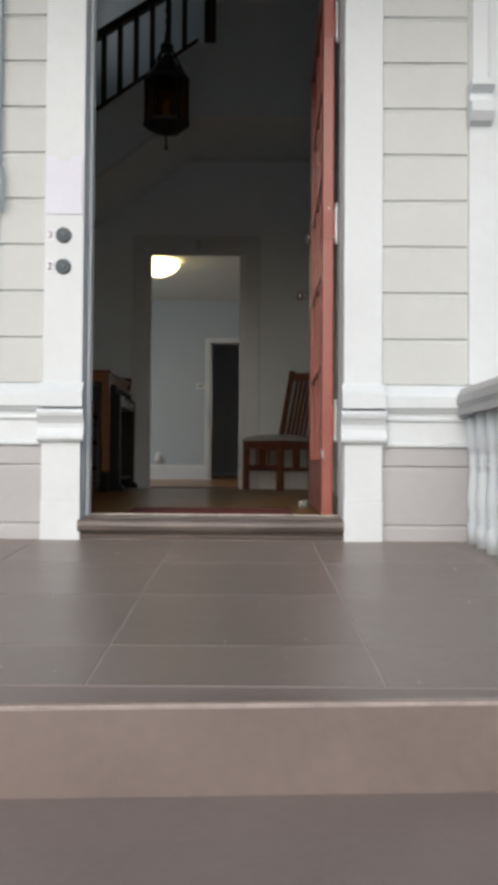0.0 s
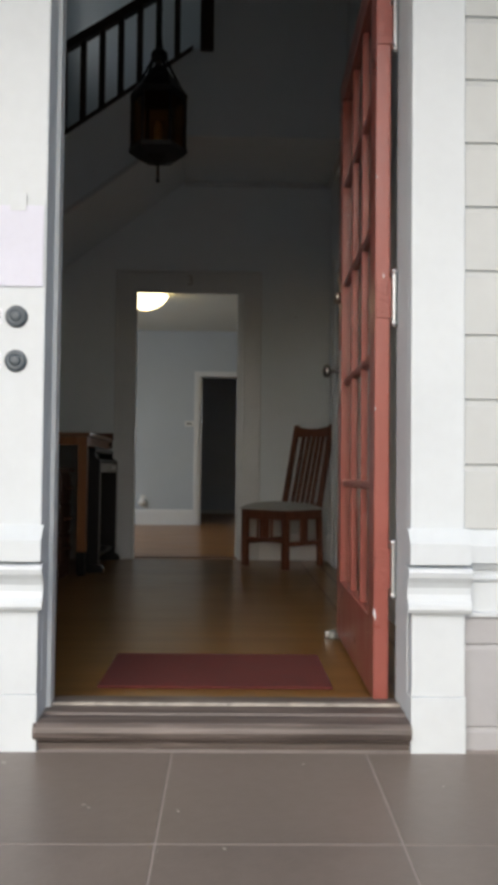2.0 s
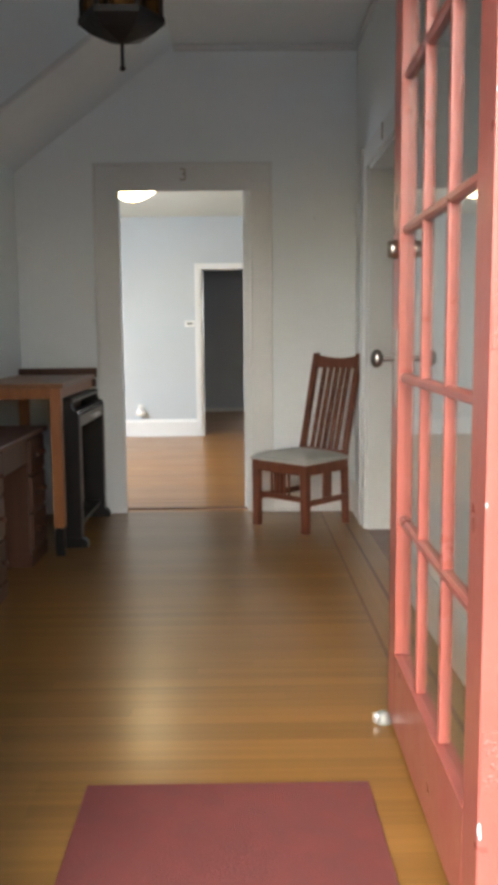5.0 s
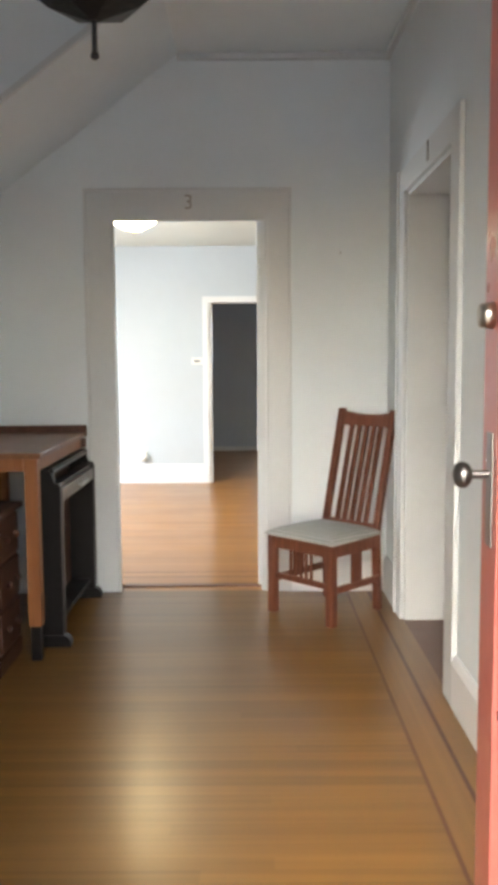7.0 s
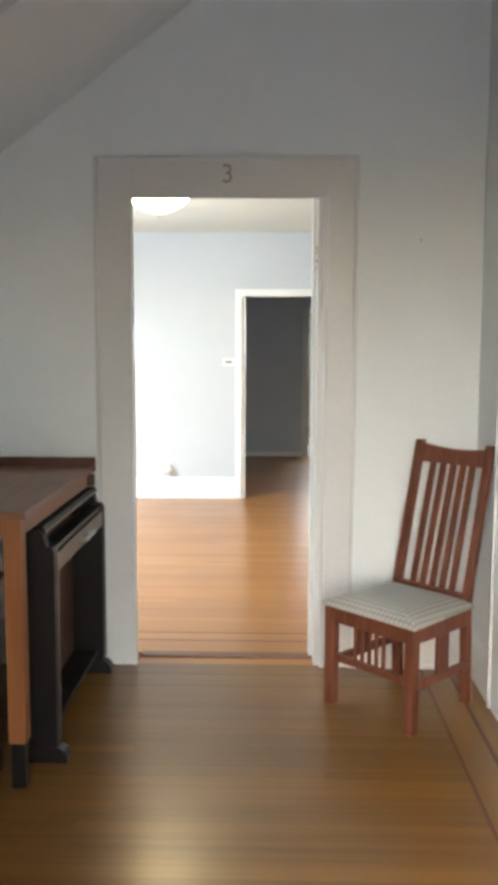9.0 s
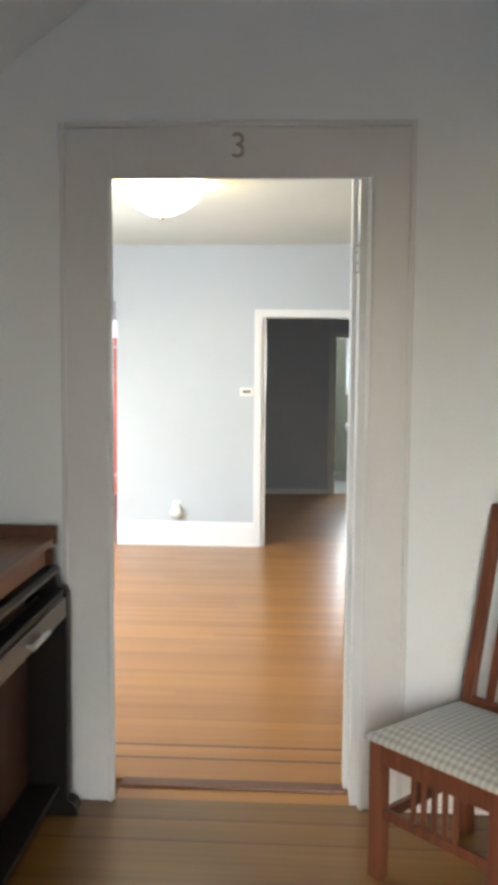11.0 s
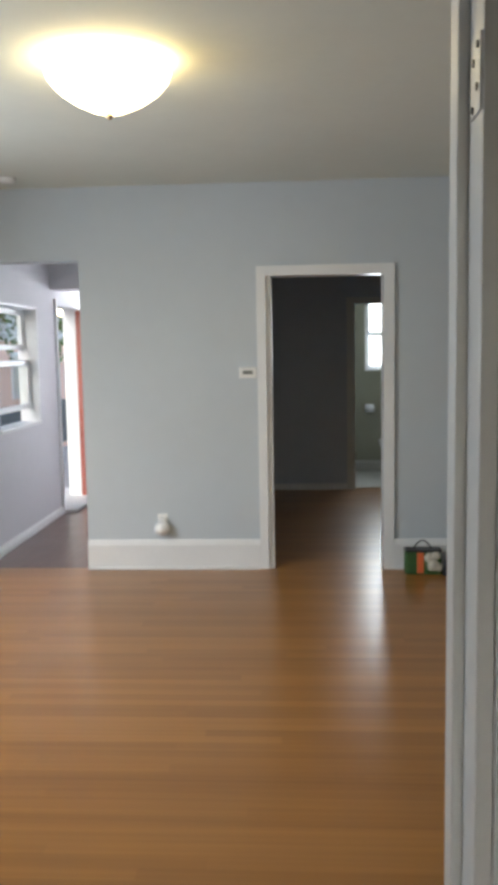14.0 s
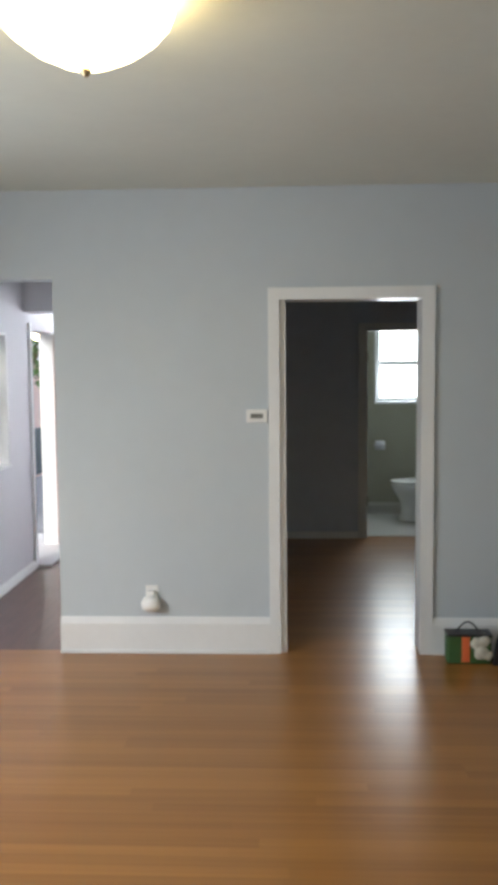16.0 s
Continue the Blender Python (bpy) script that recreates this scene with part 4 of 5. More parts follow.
def pine_table():
    t = thing("side_table", "honey-coloured wooden table on added shadow-dark blocks", "table", Matrix.Translation((-0.643, 2.925, 0)))
    W, L, Z = 0.5, 1.065, 0.955
    part("tabletop", bx(-W, 0.0, 0.0, L, Z - 0.026, Z, 0.004), M_TOPW, t, "brown wooden tabletop")
    part("apron", bx(-0.04, -0.018, 0.07, L - 0.02, 0.87, Z - 0.027, 0.002), M_PINE, t)
    part("apron", bx(-W + 0.07, -0.08, 0.015, 0.037, 0.87, Z - 0.027, 0.002), M_PINE, t)
    part("apron", bx(-W + 0.02, -W + 0.04, 0.07, L - 0.07, 0.87, Z - 0.027, 0.002), M_PINE, t)
    part("gallery", bx(-W, 0.012, L - 0.018, L + 0.004, Z - 0.02, Z + 0.042, 0.003), M_DESK, t, "dark brown back ledge")
    part("gallery_bracket", bx(-0.017, 0.010, L - 0.05, L - 0.019, 0.875, Z - 0.028, 0.003), M_DESK, t, "dark bracket under the ledge")
    for x, y in ((-0.078, 0.012), (-W + 0.006, 0.012), (-W + 0.006, L - 0.075), (-0.19, L - 0.075)):
        leg = part("leg", bx(x, x + 0.06, y, y + 0.06, 0.16, Z - 0.027, 0.003), M_PINE, t)
        # Added black block that fills the shaded gap between leg and floor.
        part("leg_shadow_block", bx(x + 0.006, x + 0.054, y + 0.006, y + 0.054, 0.0, 0.161, 0.004), M_BLACK, leg, "black block added in place of the shadow under the leg")


pine_table()


def black_console():
    c = thing("console_cabinet", "black lacquered narrow cabinet with a metal-fronted drawer", "cabinet", Matrix.Translation((-0.603, 3.13, 0)))
    L = 0.9
    for y0, y1 in ((0.0, 0.045), (L - 0.045, L)):
        bm = bmesh.new()
        prism(bm, [(-0.155, 0.0), (-0.02, 0.0), (-0.004, 0.055), (0.0, 0.62), (0.0, 0.77), (-0.008, 0.787), (-0.028, 0.79), (-0.04, 0.838), (-0.052, 0.852), (-0.155, 0.852)], y0, y1)
        part("side_panel", bevelled(bm, 0.002, 1), M_BLACK, c)
        part("edge_strip", bx(0.0, 0.003, y0 + 0.036, y0 + 0.044, 0.07, 0.77, 0), M_PEWTER, c, "thin grey metal edge strip")
        bm = bmesh.new()
        prism(bm, [(-0.15, 0.0), (0.03, 0.0), (0.034, 0.02), (0.022, 0.045), (0.002, 0.058), (-0.15, 0.058)], y0 - 0.006, y1 + 0.006)
        part("foot", bevelled(bm, 0.003), M_BLACK, c)
    bm = bmesh.new()
    prism(bm, [(-0.155, 0.83), (-0.04, 0.83), (-0.032, 0.836), (-0.032, 0.85), (-0.042, 0.86), (-0.155, 0.86)], 0.01, L - 0.01)
    part("lid", bevelled(bm, 0.003), M_BLACK, c, "black lid with a rounded front")
    part("lid_edge", bx(-0.0315, -0.029, 0.012, L - 0.012, 0.838, 0.846, 0), M_PEWTER, c, "thin grey metal edge strip")
    part("ledge", bx(-0.06, -0.006, 0.046, L - 0.046, 0.765, 0.783, 0.003), M_BLACK, c)
    part("back_panel", bx(-0.15, -0.138, 0.045, L - 0.045, 0.09, 0.83, 0.0), M_DESK, c, "dark brown back board")
    part("lower_shelf", bx(-0.137, -0.03, 0.046, L - 0.046, 0.09, 0.112, 0.002), M_BLACK, c)
    dr = part("drawer", bx(-0.1, 0.0, 0.048, L - 0.048, 0.69, 0.757, 0.003), M_TAUPEM, c, "brushed taupe drawer front")
    bm = bmesh.new()
    for y in (0.43, 0.56):
        rod(bm, (0.0, y, 0.724), (0.022, y, 0.724), 0.006)
    rod(bm, (0.022, 0.415, 0.724), (0.022, 0.575, 0.724), 0.009, 10)
    part("drawer_handle", bm, M_STEEL, dr, "silver bar handle")


black_console()


def pedestal_desk():
    d = thing("pedestal_desk", "old brown wooden pedestal desk with knobbed drawers", "desk", Matrix.Translation((-0.79, 1.88, 0)))
    L, W, H = 1.2, 0.275, 0.715
    part("desktop", bx(-W - 0.01, 0.02, -0.015, L + 0.015, H - 0.025, H, 0.006), M_DESK, d)
    for y0, y1 in ((0.0, 0.36), (L - 0.36, L)):
        part("pedestal", bx(-W, -0.012, y0, y1, 0.06, H - 0.026, 0.003), M_DESK, d)
        part("plinth", bx(-W, 0.0, y0 - 0.003, y1 + 0.003, 0.0, 0.075, 0.004), M_DESK, d)
        for k in range(3):
            z0 = 0.095 + 0.2 * k
            dr = part("drawer", bx(-0.014, 0.004, y0 + 0.025, y1 - 0.025, z0, z0 + 0.18, 0.006), M_DESK, d)
            for yk in (y0 + 0.11, y1 - 0.11):
                bm = bmesh.new()
                rod(bm, (0.003, yk, z0 + 0.09), (0.012, yk, z0 + 0.09), 0.007)
                bmesh.ops.create_uvsphere(bm, u_segments=10, v_segments=8, radius=0.015, matrix=Matrix.Translation((0.018, yk, z0 + 0.09)))
                part("knob", bm, M_DESK, dr, smooth=True)
    part("centre_drawer", bx(-0.3, -0.004, 0.36, L - 0.36, 0.56, H - 0.03, 0.004), M_DESK, d)
    part("modesty_panel", bx(-W, -W + 0.015, 0.36, L - 0.36, 0.1, H - 0.03, 0), M_DESK, d)


pedestal_desk()


def lantern():
    cx, cy = -0.047, 1.075
    ln = thing("hanging_lantern", "black wrought-iron hexagonal lantern with amber glass", "lantern", Matrix.Translation((cx, cy, 0)))
    R = 0.122
    hexa = [(R * math.cos(radians(60 * i)), R * math.sin(radians(60 * i))) for i in range(6)]
    bm = bmesh.new()
    turned(bm, [(0.012, 2.10), (R * 0.8, 2.128), (R + 0.012, 2.155), (R + 0.012, 2.175), (R * 0.9, 2.178)], 0, 0, 6)
    part("base", bm, M_IRON, ln)
    bm = bmesh.new()
    turned(bm, [(R * 0.9, 2.40), (R + 0.008, 2.405), (R + 0.01, 2.425), (R * 0.82, 2.47), (R * 0.45, 2.52), (0.035, 2.55)], 0, 0, 6)
    part("roof", bm, M_IRON, ln)
    for i in range(6):
        x, y = hexa[i]
        bm = bmesh.new()
        rod(bm, (x, y, 2.165), (x, y, 2.415), 0.008, 6)
        part("post", bm, M_IRON, ln)
        x2, y2 = hexa[(i + 1) % 6]
        bm = bmesh.new()
        vs = [bm.verts.new(p) for p in ((x * 0.95, y * 0.95, 2.178), (x2 * 0.95, y2 * 0.95, 2.178), (x2 * 0.95, y2 * 0.95, 2.40), (x * 0.95, y * 0.95, 2.40))]
        bm.faces.new(vs)
        bmesh.ops.solidify(bm, geom=bm.faces[:], thickness=0.003)
        p = part("pane", bm, M_AMBER, ln, "amber seeded glass pane")
        p.visible_shadow = False
        bm = bmesh.new()
        rod(bm, (x * 0.98, y * 0.98, 2.42), (x * 0.22, y * 0.22, 2.60), 0.006, 6)
        part("arm", bm, M_IRON, ln)
    bm = bmesh.new()
    turned(bm, [(0.02, 2.58), (0.038, 2.595), (0.038, 2.62), (0.018, 2.64), (0.012, 2.68)], 0, 0, 10)
    part("crown", bm, M_IRON, ln)
    bm = bmesh.new()
    rod(bm, (0, 0, 2.02), (0, 0, 2.10), 0.006)
    bmesh.ops.create_uvsphere(bm, u_segments=8, v_segments=6, radius=0.010, matrix=Matrix.Translation((0, 0, 2.028)))
    part("finial", bm, M_IRON, ln)
    bm = bmesh.new()
    turned(bm, [(0.02, 2.18), (0.02, 2.27), (0.012, 2.30)], 0, 0, 10)
    part("candle_tube", bm, M_CREAM, ln)
    bm = bmesh.new()
    z = 2.69
    k = 0
    while z < ZH - 0.06:
        mm = Matrix.Translation((0, 0, z)) @ Matrix.Rotation(radians(90 * (k % 2)), 4, "Z") @ Matrix.Rotation(radians(90), 4, "X")
        ring = []
        for i in range(10):
            a = 2 * math.pi * i / 10
            ring.append(mm @ Vector((0.010 * math.cos(a), 0.021 * math.sin(a), 0)))
        for i in range(10):
            rod(bm, ring[i], ring[(i + 1) % 10], 0.0028, 4)
        z += 0.034
        k += 1
    part("chain", bm, M_IRON, ln)


lantern()
bm = bmesh.new()
rod(bm, (0.812, YB0 - 0.016, 1.96), (0.812, YB0 + 0.002, 1.963), 0.0035)
tagged(new("wall_nail", mesh_of("wall_nail", bm, M_PEWTER)), "small dark nail in the pale plaster wall", "nail")


# ---------------------------------------------------------------- living room
def ceiling_lamp():
    cx, cy = -0.618, 6.13
    lp = thing("ceiling_lamp", "lit frosted glass dome ceiling lamp with warm light", "lamp", Matrix.Translation((cx, cy, 0)))
    bm = bmesh.new()
    turned(bm, [(0.11, ZC), (0.12, ZC - 0.012), (0.10, ZC - 0.035), (0.05, ZC - 0.045)], 0, 0, 28)
    part("canopy", bm, M_BRASS, lp, smooth=True)
    bm = bmesh.new()
    turned(bm, [(0.215, 2.535), (0.235, 2.528), (0.225, 2.50), (0.195, 2.465), (0.14, 2.425), (0.07, 2.392), (0.015, 2.38)], 0, 0, 36)
    part("shade", bm, M_LAMP, lp, "glowing frosted glass bowl", True)
    bm = bmesh.new()
    turned(bm, [(0.012, 2.385), (0.016, 2.372), (0.006, 2.358)], 0, 0, 10)
    part("finial", bm, M_BRASS, lp)


ceiling_lamp()


def wall_fittings():
    t = thing("thermostat", "white thermostat with a grey display on the wall", "thermostat", Matrix.Translation((-0.268, YL0, 1.336)))
    part("body", bx(-0.058, 0.058, -0.028, 0.0, -0.036, 0.036, 0.006), M_PLASTIC, t)
    part("display", bx(-0.034, 0.034, -0.030, -0.027, -0.012, 0.014, 0.001), M_GREYP, t, "grey display window")
    o = thing("plug_in_freshener", "white plug-in unit on a wall socket", "plug-in", Matrix.Translation((-0.868, YL0, 0.30)))
    part("socket_plate", bx(-0.035, 0.035, -0.006, 0.0, -0.03, 0.085, 0.003), M_PLASTIC, o)
    bm = bmesh.new()
    turned(bm, [(0.03, -0.05), (0.052, -0.035), (0.055, -0.005), (0.04, 0.025), (0.022, 0.035)], 0, -0.045, 18, 0.8)
    part("body", bm, M_PLASTIC, o, smooth=True)
    part("plug", bx(-0.018, 0.018, -0.045, -0.005, 0.01, 0.06, 0.004), M_PLASTIC, o)
    s = thing("smoke_detector", "small round white smoke detector on the ceiling", "smoke detector", Matrix.Translation((-1.72, 8.2, ZC)))
    bm = bmesh.new()
    turned(bm, [(0.055, 0.0), (0.055, -0.018), (0.04, -0.03), (0.015, -0.032)], 0, 0, 20)
    part("body", bm, M_PLASTIC, s, smooth=True)


wall_fittings()


def cleaning_things():
    b = thing("tool_bag", "green, orange and cream printed bag against the baseboard", "bag", Matrix.Translation((0.755, 8.40, 0)))
    bm = bmesh.new()
    box(bm, 0.0, 0.235, 0.0, 0.10, 0.0, 0.16)
    bevelled(bm, 0.012, 3)
    part("body", bm, M_GREENP, b)
    part("orange_panel", bx(0.075, 0.118, -0.004, 0.003, 0.012, 0.15, 0.002), M_ORANGE, b)
    rng = random.Random(21)
    for cx, cz, r in ((0.155, 0.115, 0.036), (0.195, 0.13, 0.034), (0.18, 0.065, 0.042), (0.215, 0.05, 0.03)):
        bm = bmesh.new()
        bmesh.ops.create_icosphere(bm, subdivisions=3, radius=r, matrix=Matrix.Translation((cx, 0.006, cz)) @ Matrix.Diagonal((1.0, 0.55, 1.0, 1)))
        for v in bm.verts:
            v.co += Vector((rng.uniform(-1, 1), rng.uniform(-1, 1), rng.uniform(-1, 1))) * 0.004
        part("crumpled_cloth", bm, M_CREAM, b, "crumpled cream cloth bundle", True)
    part("dark_trim", bx(-0.003, 0.238, -0.005, 0.103, 0.152, 0.166, 0.003), M_DARKP, b)
    bm = bmesh.new()
    pts = [Vector((0.05 + 0.13 * i / 10, 0.05, 0.16 + 0.06 * math.sin(math.pi * i / 10))) for i in range(11)]
    for p, q in zip(pts, pts[1:]):
        rod(bm, p, q, 0.005, 6)
    part("handle", bm, M_DARKP, b)
    br = thing("broom", "dull red handled broom leaning in the corner", "broom", Matrix.Translation((1.06, 8.40, 0)))
    bm = bmesh.new()
    rod(bm, (0.0, 0.0, 0.12), (0.22, 0.13, 1.25), 0.011, 10)
    part("handle", bm, M_REDP, br, smooth=True)
    bm = bmesh.new()
    prism(bm, [(-0.018, 0.2), (0.018, 0.2), (0.04, 0.14), (0.062, 0.0), (-0.068, 0.0), (-0.04, 0.14)], -0.024, 0.024)
    part("bristles", bevelled(bm, 0.006), M_DARKP, br, "black bristle head")
    ds = thing("dust_brush", "pale handled sweeper with a bright green head", "brush", Matrix.Translation((1.17, 8.33, 0)))
    bm = bmesh.new()
    rod(bm, (0.0, 0.0, 0.08), (0.18, 0.19, 1.1), 0.009, 10)
    part("handle", bm, M_STEEL, ds, smooth=True)
    bm = bmesh.new()
    rod(bm, (-0.012, -0.01, 0.03), (0.012, 0.014, 0.16), 0.018, 10, 0.011)
    part("collar", bm, M_GREENB, ds, smooth=True)
    part("head", bx(-0.09, 0.12, -0.03, 0.03, 0.0, 0.03, 0.006), M_PLASTIC, ds)


cleaning_things()


# ---------------------------------------------------------------- kitchen, hall and bathroom
def sash_window(name, label, plane, a0, a1, z0, z1, axis, out, bars, rail_z, lift=0.0, low=None):
    """A sash window set in a wall: lining, two sashes, meeting rail and panes."""
    w = thing(name, label, "window", kind="structure")

    def pb(n, u0, u1, d0, d1, h0, h1, mt, bev=0.003, par=None):
        d0, d1 = plane + out * d0, plane + out * d1
        d0, d1 = min(d0, d1), max(d0, d1)
        if axis == "y":
            return part(n, bx(d0, d1, u0, u1, h0, h1, bev), mt, par or w)
        return part(n, bx(u0, u1, d0, d1, h0, h1, bev), mt, par or w)
    pb("lining", a0, a0 + 0.02, 0.0, 0.17, z0, z1, M_TRIMW)
    pb("lining", a1 - 0.02, a1, 0.0, 0.17, z0, z1, M_TRIMW)
    pb("head_lining", a0, a1, 0.0, 0.17, z1 - 0.02, z1, M_TRIMW)
    pb("window_sill", a0, a1, -0.01, 0.17, z0, z0 + 0.025, M_TRIMW)
    for nm, d, h0, h1 in (("upper_sash", 0.115, rail_z - 0.02, z1 - 0.02), ("lower_sash", 0.075, z0 + 0.025 + lift, low or rail_z + 0.02)):
        s = pb(nm, a0 + 0.02, a0 + 0.065, d, d + 0.035, h0, h1, M_TRIMW)
        pb("stile", a1 - 0.065, a1 - 0.02, d, d + 0.035, h0, h1, M_TRIMW, par=s)
        pb("rail", a0 + 0.065, a1 - 0.065, d, d + 0.035, h0, h0 + 0.045, M_TRIMW, par=s)
        pb("rail", a0 + 0.065, a1 - 0.065, d, d + 0.035, h1 - 0.045, h1, M_TRIMW, par=s)
        for k in range(bars):
            u = a0 + 0.065 + (a1 - a0 - 0.13) * (k + 1) / (bars + 1)
            pb("bar", u - 0.01, u + 0.01, d + 0.005, d + 0.03, h0 + 0.045, h1 - 0.045, M_TRIMW, par=s)
        g = pb("pane", a0 + 0.06, a1 - 0.06, d + 0.015, d + 0.02, h0 + 0.04, h1 - 0.04, M_GLASS, 0, s)
        g.visible_shadow = False
    return w


sash_window("window_3", "white wooden sash window in the kitchen wall", -2.15, 9.06, 10.09, 0.885, 1.872, "y", -1, 0, 1.535, 0.11, 1.43)
sash_window("window_4", "white sash window in the bathroom wall", 13.2, 0.835, 1.435, 1.2, 2.06, "x", 1, 0, 1.64)
M_WHITESKY = glow("white_overcast_sky", (0.93, 0.97, 1.0), 1.6)
solid("backdrop_bath", bx(-1.5, 4.5, 16.0, 16.05, 0.2, 5.5, 0), M_WHITESKY, "blank white overcast sky", "backdrop")


def back_door():
    d = thing("door_3", "open red back door beside a white jamb", "door", kind="structure")
    part("jamb", bx(-2.32, -2.185, 11.49, 11.52, 0.0, 1.915, 0.002), M_WHITE, d, "white door jamb")
    part("jamb", bx(-2.32, -2.15, 10.66, 10.68, 0.0, 1.915, 0.002), M_WHITE, d, "white door jamb")
    part("casing", bx(-2.15, -2.13, 10.60, 10.66, 0.0, 1.97, 0.003), M_TRIMW, d, "white casing")
    part("threshold", bx(-2.45, -2.02, 10.66, 11.52, 0.0, 0.02, 0.004), M_DECK, d, "pale threshold board")
    leaf = part("door_leaf", bx(-2.18, -1.37, 11.455, 11.495, 0.022, 1.90, 0.003), M_RED, d, "red painted door leaf")
    for x0, x1, z0, z1 in ((-2.07, -1.5, 0.25, 0.262), (-2.07, -1.5, 1.78, 1.792), (-2.07, -2.058, 0.25, 1.792), (-1.512, -1.5, 0.25, 1.792)):
        part("panel_line", bx(x0, x1, 11.448, 11.456, z0, z1, 0.002), M_WHITE, leaf, "white panel moulding")


back_door()


def hall_bath():
    f = thing("door_frame_5", "pale painted bathroom door frame", "door frame", kind="structure")
    part("casing", bx(0.555, 0.63, 11.85, 11.87, 0.0, 2.0, 0.003), M_TRIM, f)
    part("casing", bx(1.39, 1.465, 11.85, 11.87, 0.0, 2.0, 0.003), M_TRIM, f)
    part("head_casing", bx(0.63, 1.39, 11.85, 11.87, 1.93, 2.0, 0.003), M_TRIM, f)
    part("jamb", bx(0.625, 0.64, 11.87, 11.98, 0.0, 1.93, 0.002), M_TRIM, f)
    for z in (0.35, 1.7):
        part("hinge", bx(0.625, 0.644, 11.862, 11.90, z - 0.045, z + 0.045, 0.002), M_PEWTER, f, "dark hinge")
    t = thing("toilet", "white porcelain toilet on the pale floor", "toilet", Matrix.Translation((1.2, 12.8, 0.004)) @ Matrix.Rotation(radians(-90), 4, "Z"))
    bm = bmesh.new()
    turned(bm, [(0.12, 0.0), (0.125, 0.02), (0.10, 0.1), (0.11, 0.2), (0.165, 0.31), (0.185, 0.37), (0.18, 0.39)], 0, 0, 24, 1.25)
    part("bowl", bm, M_PORC, t, smooth=True)
    bm = bmesh.new()
    turned(bm, [(0.188, 0.392), (0.192, 0.402), (0.188, 0.418), (0.15, 0.424)], 0, 0, 24, 1.25)
    part("seat_lid", bm, M_PORC, t, smooth=True)
    part("tank", bx(-0.19, 0.19, 0.25, 0.43, 0.36, 0.70, 0.02), M_PORC, t)
    part("tank_lid", bx(-0.2, 0.2, 0.24, 0.44, 0.70, 0.735, 0.012), M_PORC, t)
    p = thing("toilet_roll", "white toilet roll on a wall holder", "toilet roll", Matrix.Translation((0.89, 13.2, 0.76)))
    bm = bmesh.new()
    rod(bm, (-0.05, -0.06, 0), (0.05, -0.06, 0), 0.05, 20)
    part("roll", bm, M_PAPER, p, smooth=True)
    part("holder", bx(-0.065, 0.065, -0.06, 0.0, -0.01, 0.01, 0.003), M_STEEL, p)


hall_bath()


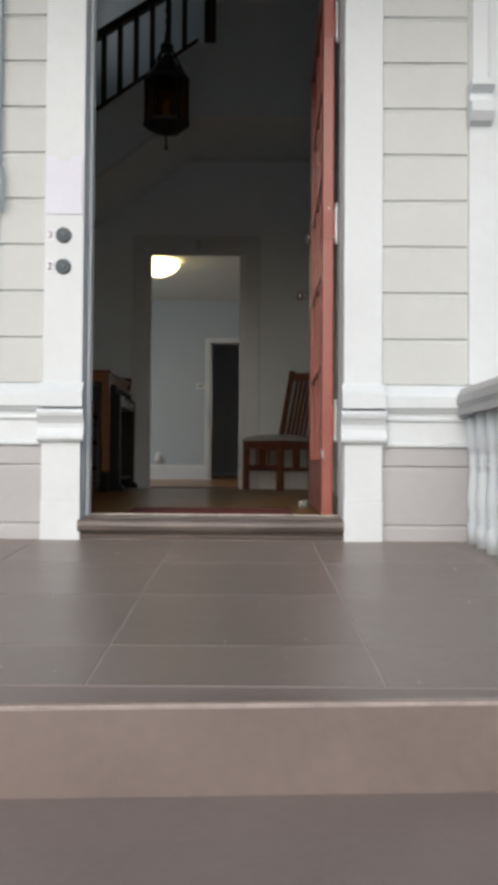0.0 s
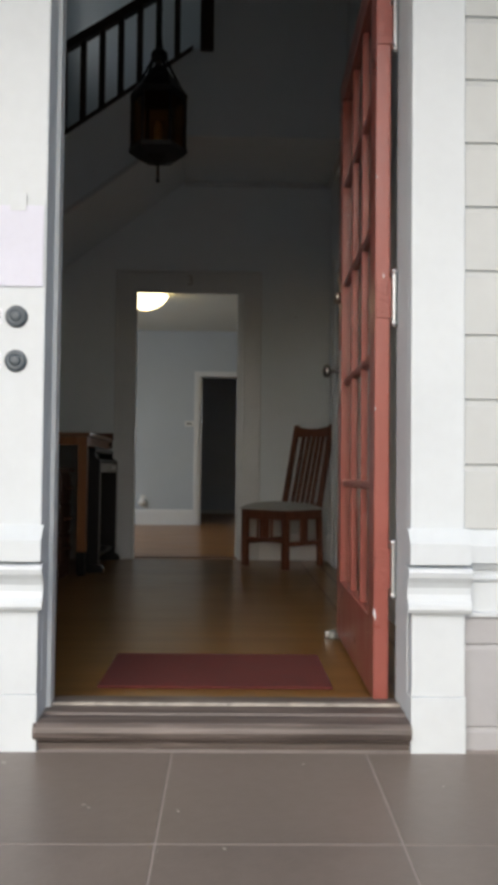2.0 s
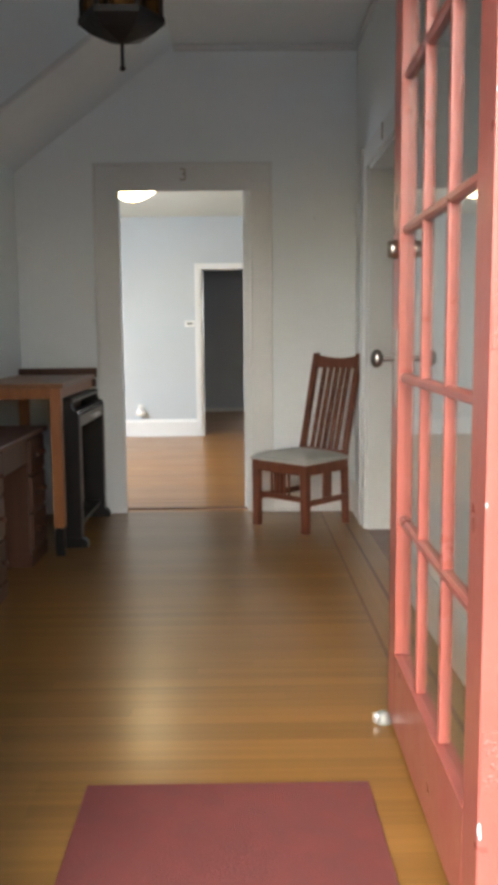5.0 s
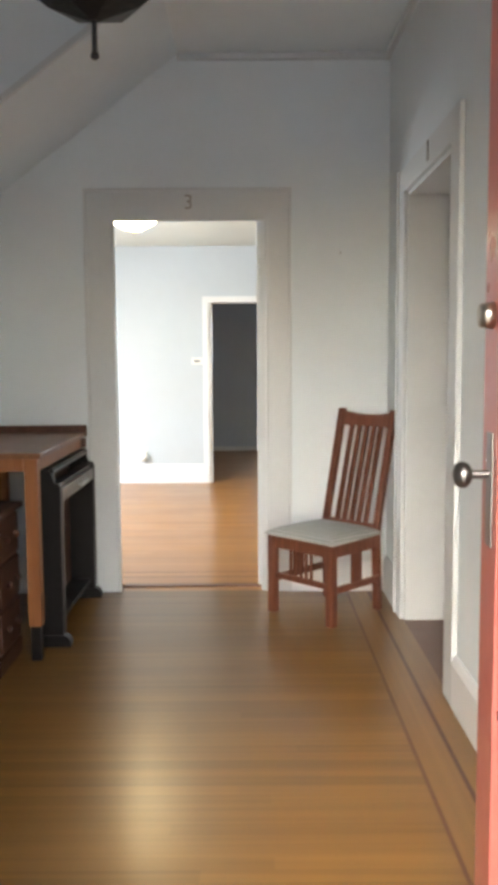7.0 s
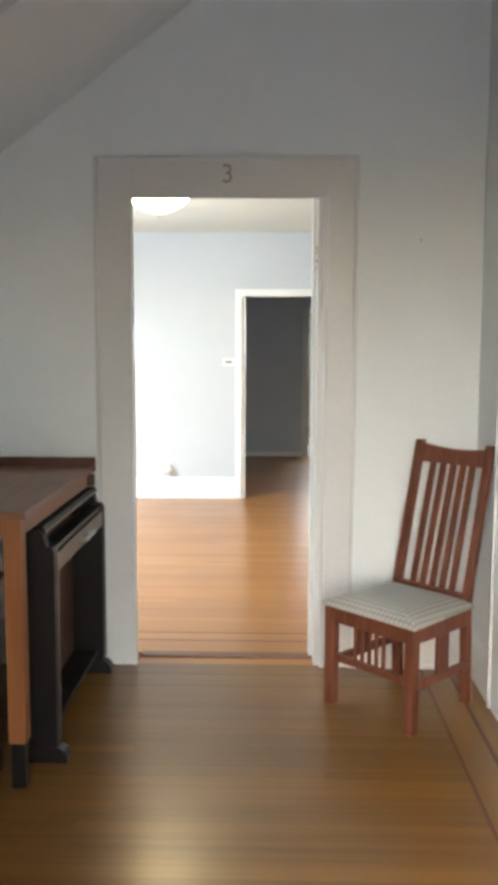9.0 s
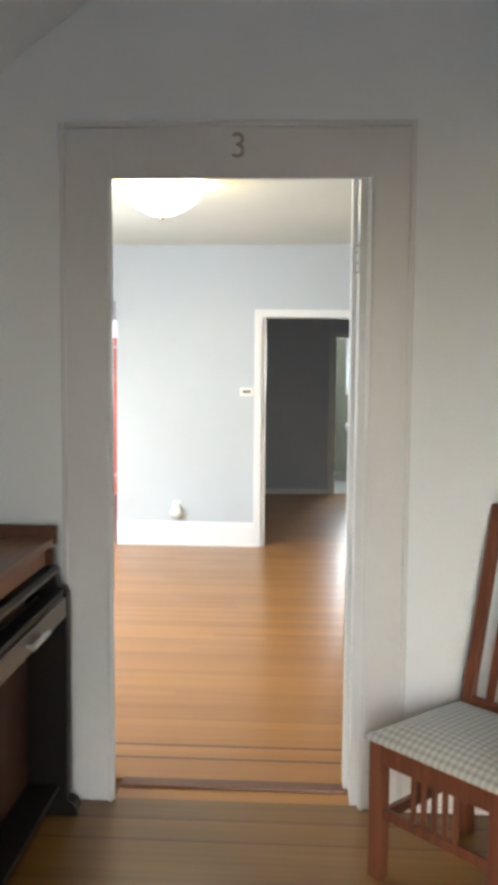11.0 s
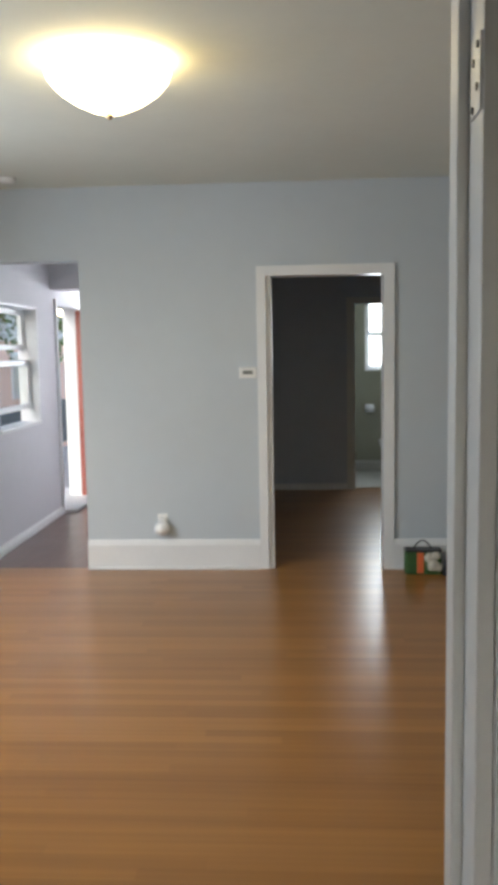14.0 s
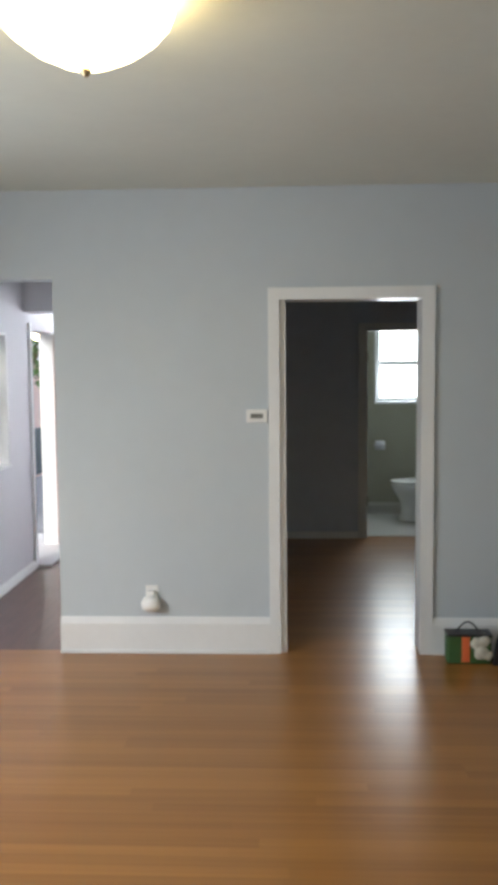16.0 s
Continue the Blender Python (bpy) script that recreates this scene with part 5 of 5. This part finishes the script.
# ---------------------------------------------------------------- outside the kitchen
def outside():
    solid("back_deck", bx(-4.4, -2.32, 10.2, 12.2, -0.2, -0.02, 0.004), M_DECK, "pale boarded back deck", "deck")
    h = thing("neighbour_house", "peach stucco neighbouring house with white windows", "house")
    part("wall", bx(-9.5, -7.0, 6.0, 42.0, -1.33, 1.75, 0), M_PEACH, h)
    part("upper_wall", bx(-9.5, -6.98, 6.0, 42.0, 1.75, 5.2, 0), M_WHITE, h, "white upper storey")
    part("roof", bx(-9.8, -6.6, 5.6, 42.4, 5.2, 5.5, 0), M_FENCE, h)
    for y in (17.5, 23.5, 29.0, 33.0):
        w = part("window", bx(-7.0, -6.94, y, y + 0.7, 0.35, 1.5, 0.01), M_WHITE, h)
        part("pane", bx(-6.945, -6.935, y + 0.07, y + 0.63, 0.42, 1.43, 0), M_STEEL, w)
    for y in (15.9, 21.9, 26.2, 31.3, 36.0):
        part("trim_post", bx(-7.0, -6.93, y, y + 0.28, -1.33, 5.2, 0.01), M_WHITE, h, "white corner board")
    g = thing("porch_globe", "lit white globe lamp on the back porch wall", "lamp", Matrix.Translation((-2.52, 12.14, 1.93)))
    bm = bmesh.new()
    bmesh.ops.create_uvsphere(bm, u_segments=16, v_segments=10, radius=0.05)
    part("globe", bm, M_LAMP, g, smooth=True)
    bm = bmesh.new()
    rod(bm, (0.0, 0.0, 0.05), (0.2, 0.0, 0.09), 0.008)
    part("arm", bm, M_DARKP, g)
    f = thing("fence", "dark grey slatted side fence", "fence")
    for k in range(95):
        part("slat", bx(-4.42, -4.40, 10.3 + 0.12 * k, 10.40 + 0.12 * k, -0.2, 0.6, 0.003), M_FENCE, f)
    t = thing("tree", "leafy green tree beside the neighbouring house", "tree", Matrix.Translation((-5.3, 20.5, 0.15)))
    bm = bmesh.new()
    rod(bm, (0, 0, -1.4), (0.1, 0.05, 1.6), 0.14, 10, 0.1)
    for q in range(7):
        a = q * 0.9
        rod(bm, (0.1, 0.05, 1.4 + 0.1 * q), (0.8 * math.cos(a), 0.8 * math.sin(a), 2.5 + 0.25 * q), 0.05, 6, 0.015)
    part("trunk", bm, M_BARK, t)
    rng = random.Random(4)
    verts, faces = [], []
    for q in range(5200):
        a, b = rng.uniform(0, 6.283), rng.uniform(-1, 1)
        r = 1.35 * rng.uniform(0.35, 1) ** 0.5 * (1 + 0.25 * math.sin(3 * a) * math.cos(4 * b))
        c = Vector((r * math.cos(a) * math.sqrt(1 - b * b), r * math.sin(a) * math.sqrt(1 - b * b), 3.4 + 1.5 * r * b))
        e = Euler((rng.uniform(0, 6), rng.uniform(0, 6), rng.uniform(0, 6))).to_matrix()
        s = rng.uniform(0.05, 0.1)
        i = len(verts)
        for p in ((-s, 0, 0), (0, -s * 0.5, 0.01), (s, 0, 0), (0, s * 0.5, 0.01)):
            verts.append(tuple(c + e @ Vector(p)))
        faces.append((i, i + 1, i + 2, i + 3))
    me = bpy.data.meshes.new("crown")
    me.from_pydata(verts, [], faces)
    me.materials.append(M_LEAF)
    cr = new("crown", me)
    cr.parent = t


outside()


# ---------------------------------------------------------------- strip floors, piece by piece
def strip_floor(name, label, x0, x1, y0, y1, material, width, seed, cut=()):
    base = thing(name, label, "floor", kind="structure")
    rng = random.Random(seed)
    rows = round((y1 - y0) / width)
    width = (y1 - y0) / rows
    shapes = {}

    def shape(le):
        if le not in shapes:
            bm = bmesh.new()
            box(bm, 0.0, le, 0.0, width, -0.012, 0.0)
            shapes[le] = mesh_of("floor_strip", bm, material)
        return shapes[le]
    for row in range(rows):
        y = y0 + row * width
        x = x0
        while x < x1 - 0.002:
            le = round(rng.uniform(1.1, 2.6), 1)
            if x == x0:
                le = round(rng.uniform(0.5, 2.4), 1)
            if x + le > x1 - 0.4:
                le = round(x1 - x, 3)
            st = new("floor_strip", shape(le))
            st.parent = base
            st.matrix_basis = Matrix.Translation((x, y, 0))
            x += le
    return base


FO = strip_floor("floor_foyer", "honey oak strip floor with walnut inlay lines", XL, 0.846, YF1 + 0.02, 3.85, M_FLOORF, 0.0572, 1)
y = YF1 + 0.02
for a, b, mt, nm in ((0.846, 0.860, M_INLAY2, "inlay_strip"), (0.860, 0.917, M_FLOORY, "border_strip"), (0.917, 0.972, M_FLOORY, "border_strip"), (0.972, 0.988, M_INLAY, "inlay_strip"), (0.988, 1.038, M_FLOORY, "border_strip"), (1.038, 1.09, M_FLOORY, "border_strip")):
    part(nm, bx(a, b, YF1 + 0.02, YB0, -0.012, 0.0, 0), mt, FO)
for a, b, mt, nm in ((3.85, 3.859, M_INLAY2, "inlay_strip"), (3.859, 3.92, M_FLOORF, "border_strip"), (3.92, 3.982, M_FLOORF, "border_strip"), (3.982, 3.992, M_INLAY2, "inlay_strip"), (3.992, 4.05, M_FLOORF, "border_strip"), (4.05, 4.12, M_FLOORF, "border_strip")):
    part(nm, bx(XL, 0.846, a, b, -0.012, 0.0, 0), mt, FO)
part("reveal_boards", bx(XR, XR + 0.53, 2.53, 3.534, -0.012, -0.001, 0.0005), M_INLAY2, FO, "dark boards in the door reveal")
LV = strip_floor("floor_living", "honey oak strip floor in the living room", -2.6, 2.45, 4.58, YL0 + 0.02, M_FLOOR, 0.0572, 2)
for a, b, mt, nm in ((4.12, 4.20, M_FLOOR, "border_strip"), (4.265, 4.345, M_FLOOR, "border_strip"), (4.345, 4.438, M_FLOOR, "border_strip"), (4.438, 4.454, M_INLAY, "inlay_strip"), (4.454, 4.505, M_FLOOR, "border_strip"), (4.505, 4.554, M_FLOOR, "border_strip"), (4.554, 4.570, M_INLAY, "inlay_strip"), (4.570, 4.58, M_FLOOR, "border_strip")):
    lo, hi = (IX0, 0.356) if b < 4.3 else (-2.6, 2.45)
    part(nm, bx(lo, hi, a, b, -0.012, 0.0, 0), mt, LV)
HL = strip_floor("floor_hall", "oak strip floor in the dim hall", -0.6, 2.45, YL0 + 0.02, 11.94, M_FLOOR, 0.0572, 3)


def debris():
    """Pale crumbs and flecks scattered on the porch tiles and steps."""
    rng = random.Random(11)
    bm = bmesh.new()
    for q in range(48):
        x, yy = rng.uniform(-0.9, 1.3), rng.uniform(-2.3, -0.5)
        z = -0.073 + 0.05 * (yy + 0.427) + 0.001
        r = rng.uniform(0.0012, 0.0035)
        bmesh.ops.create_icosphere(bm, subdivisions=1, radius=r, matrix=Matrix.Translation((x, yy, z)) @ Matrix.Rotation(rng.uniform(0, 3), 4, "Z") @ Matrix.Diagonal((rng.uniform(0.7, 2.2), 0.7, 0.35, 1)))
    solid("porch_crumbs", bm, M_CREAM, "pale crumbs and flecks on the porch tiles", "debris", "stuff")


debris()
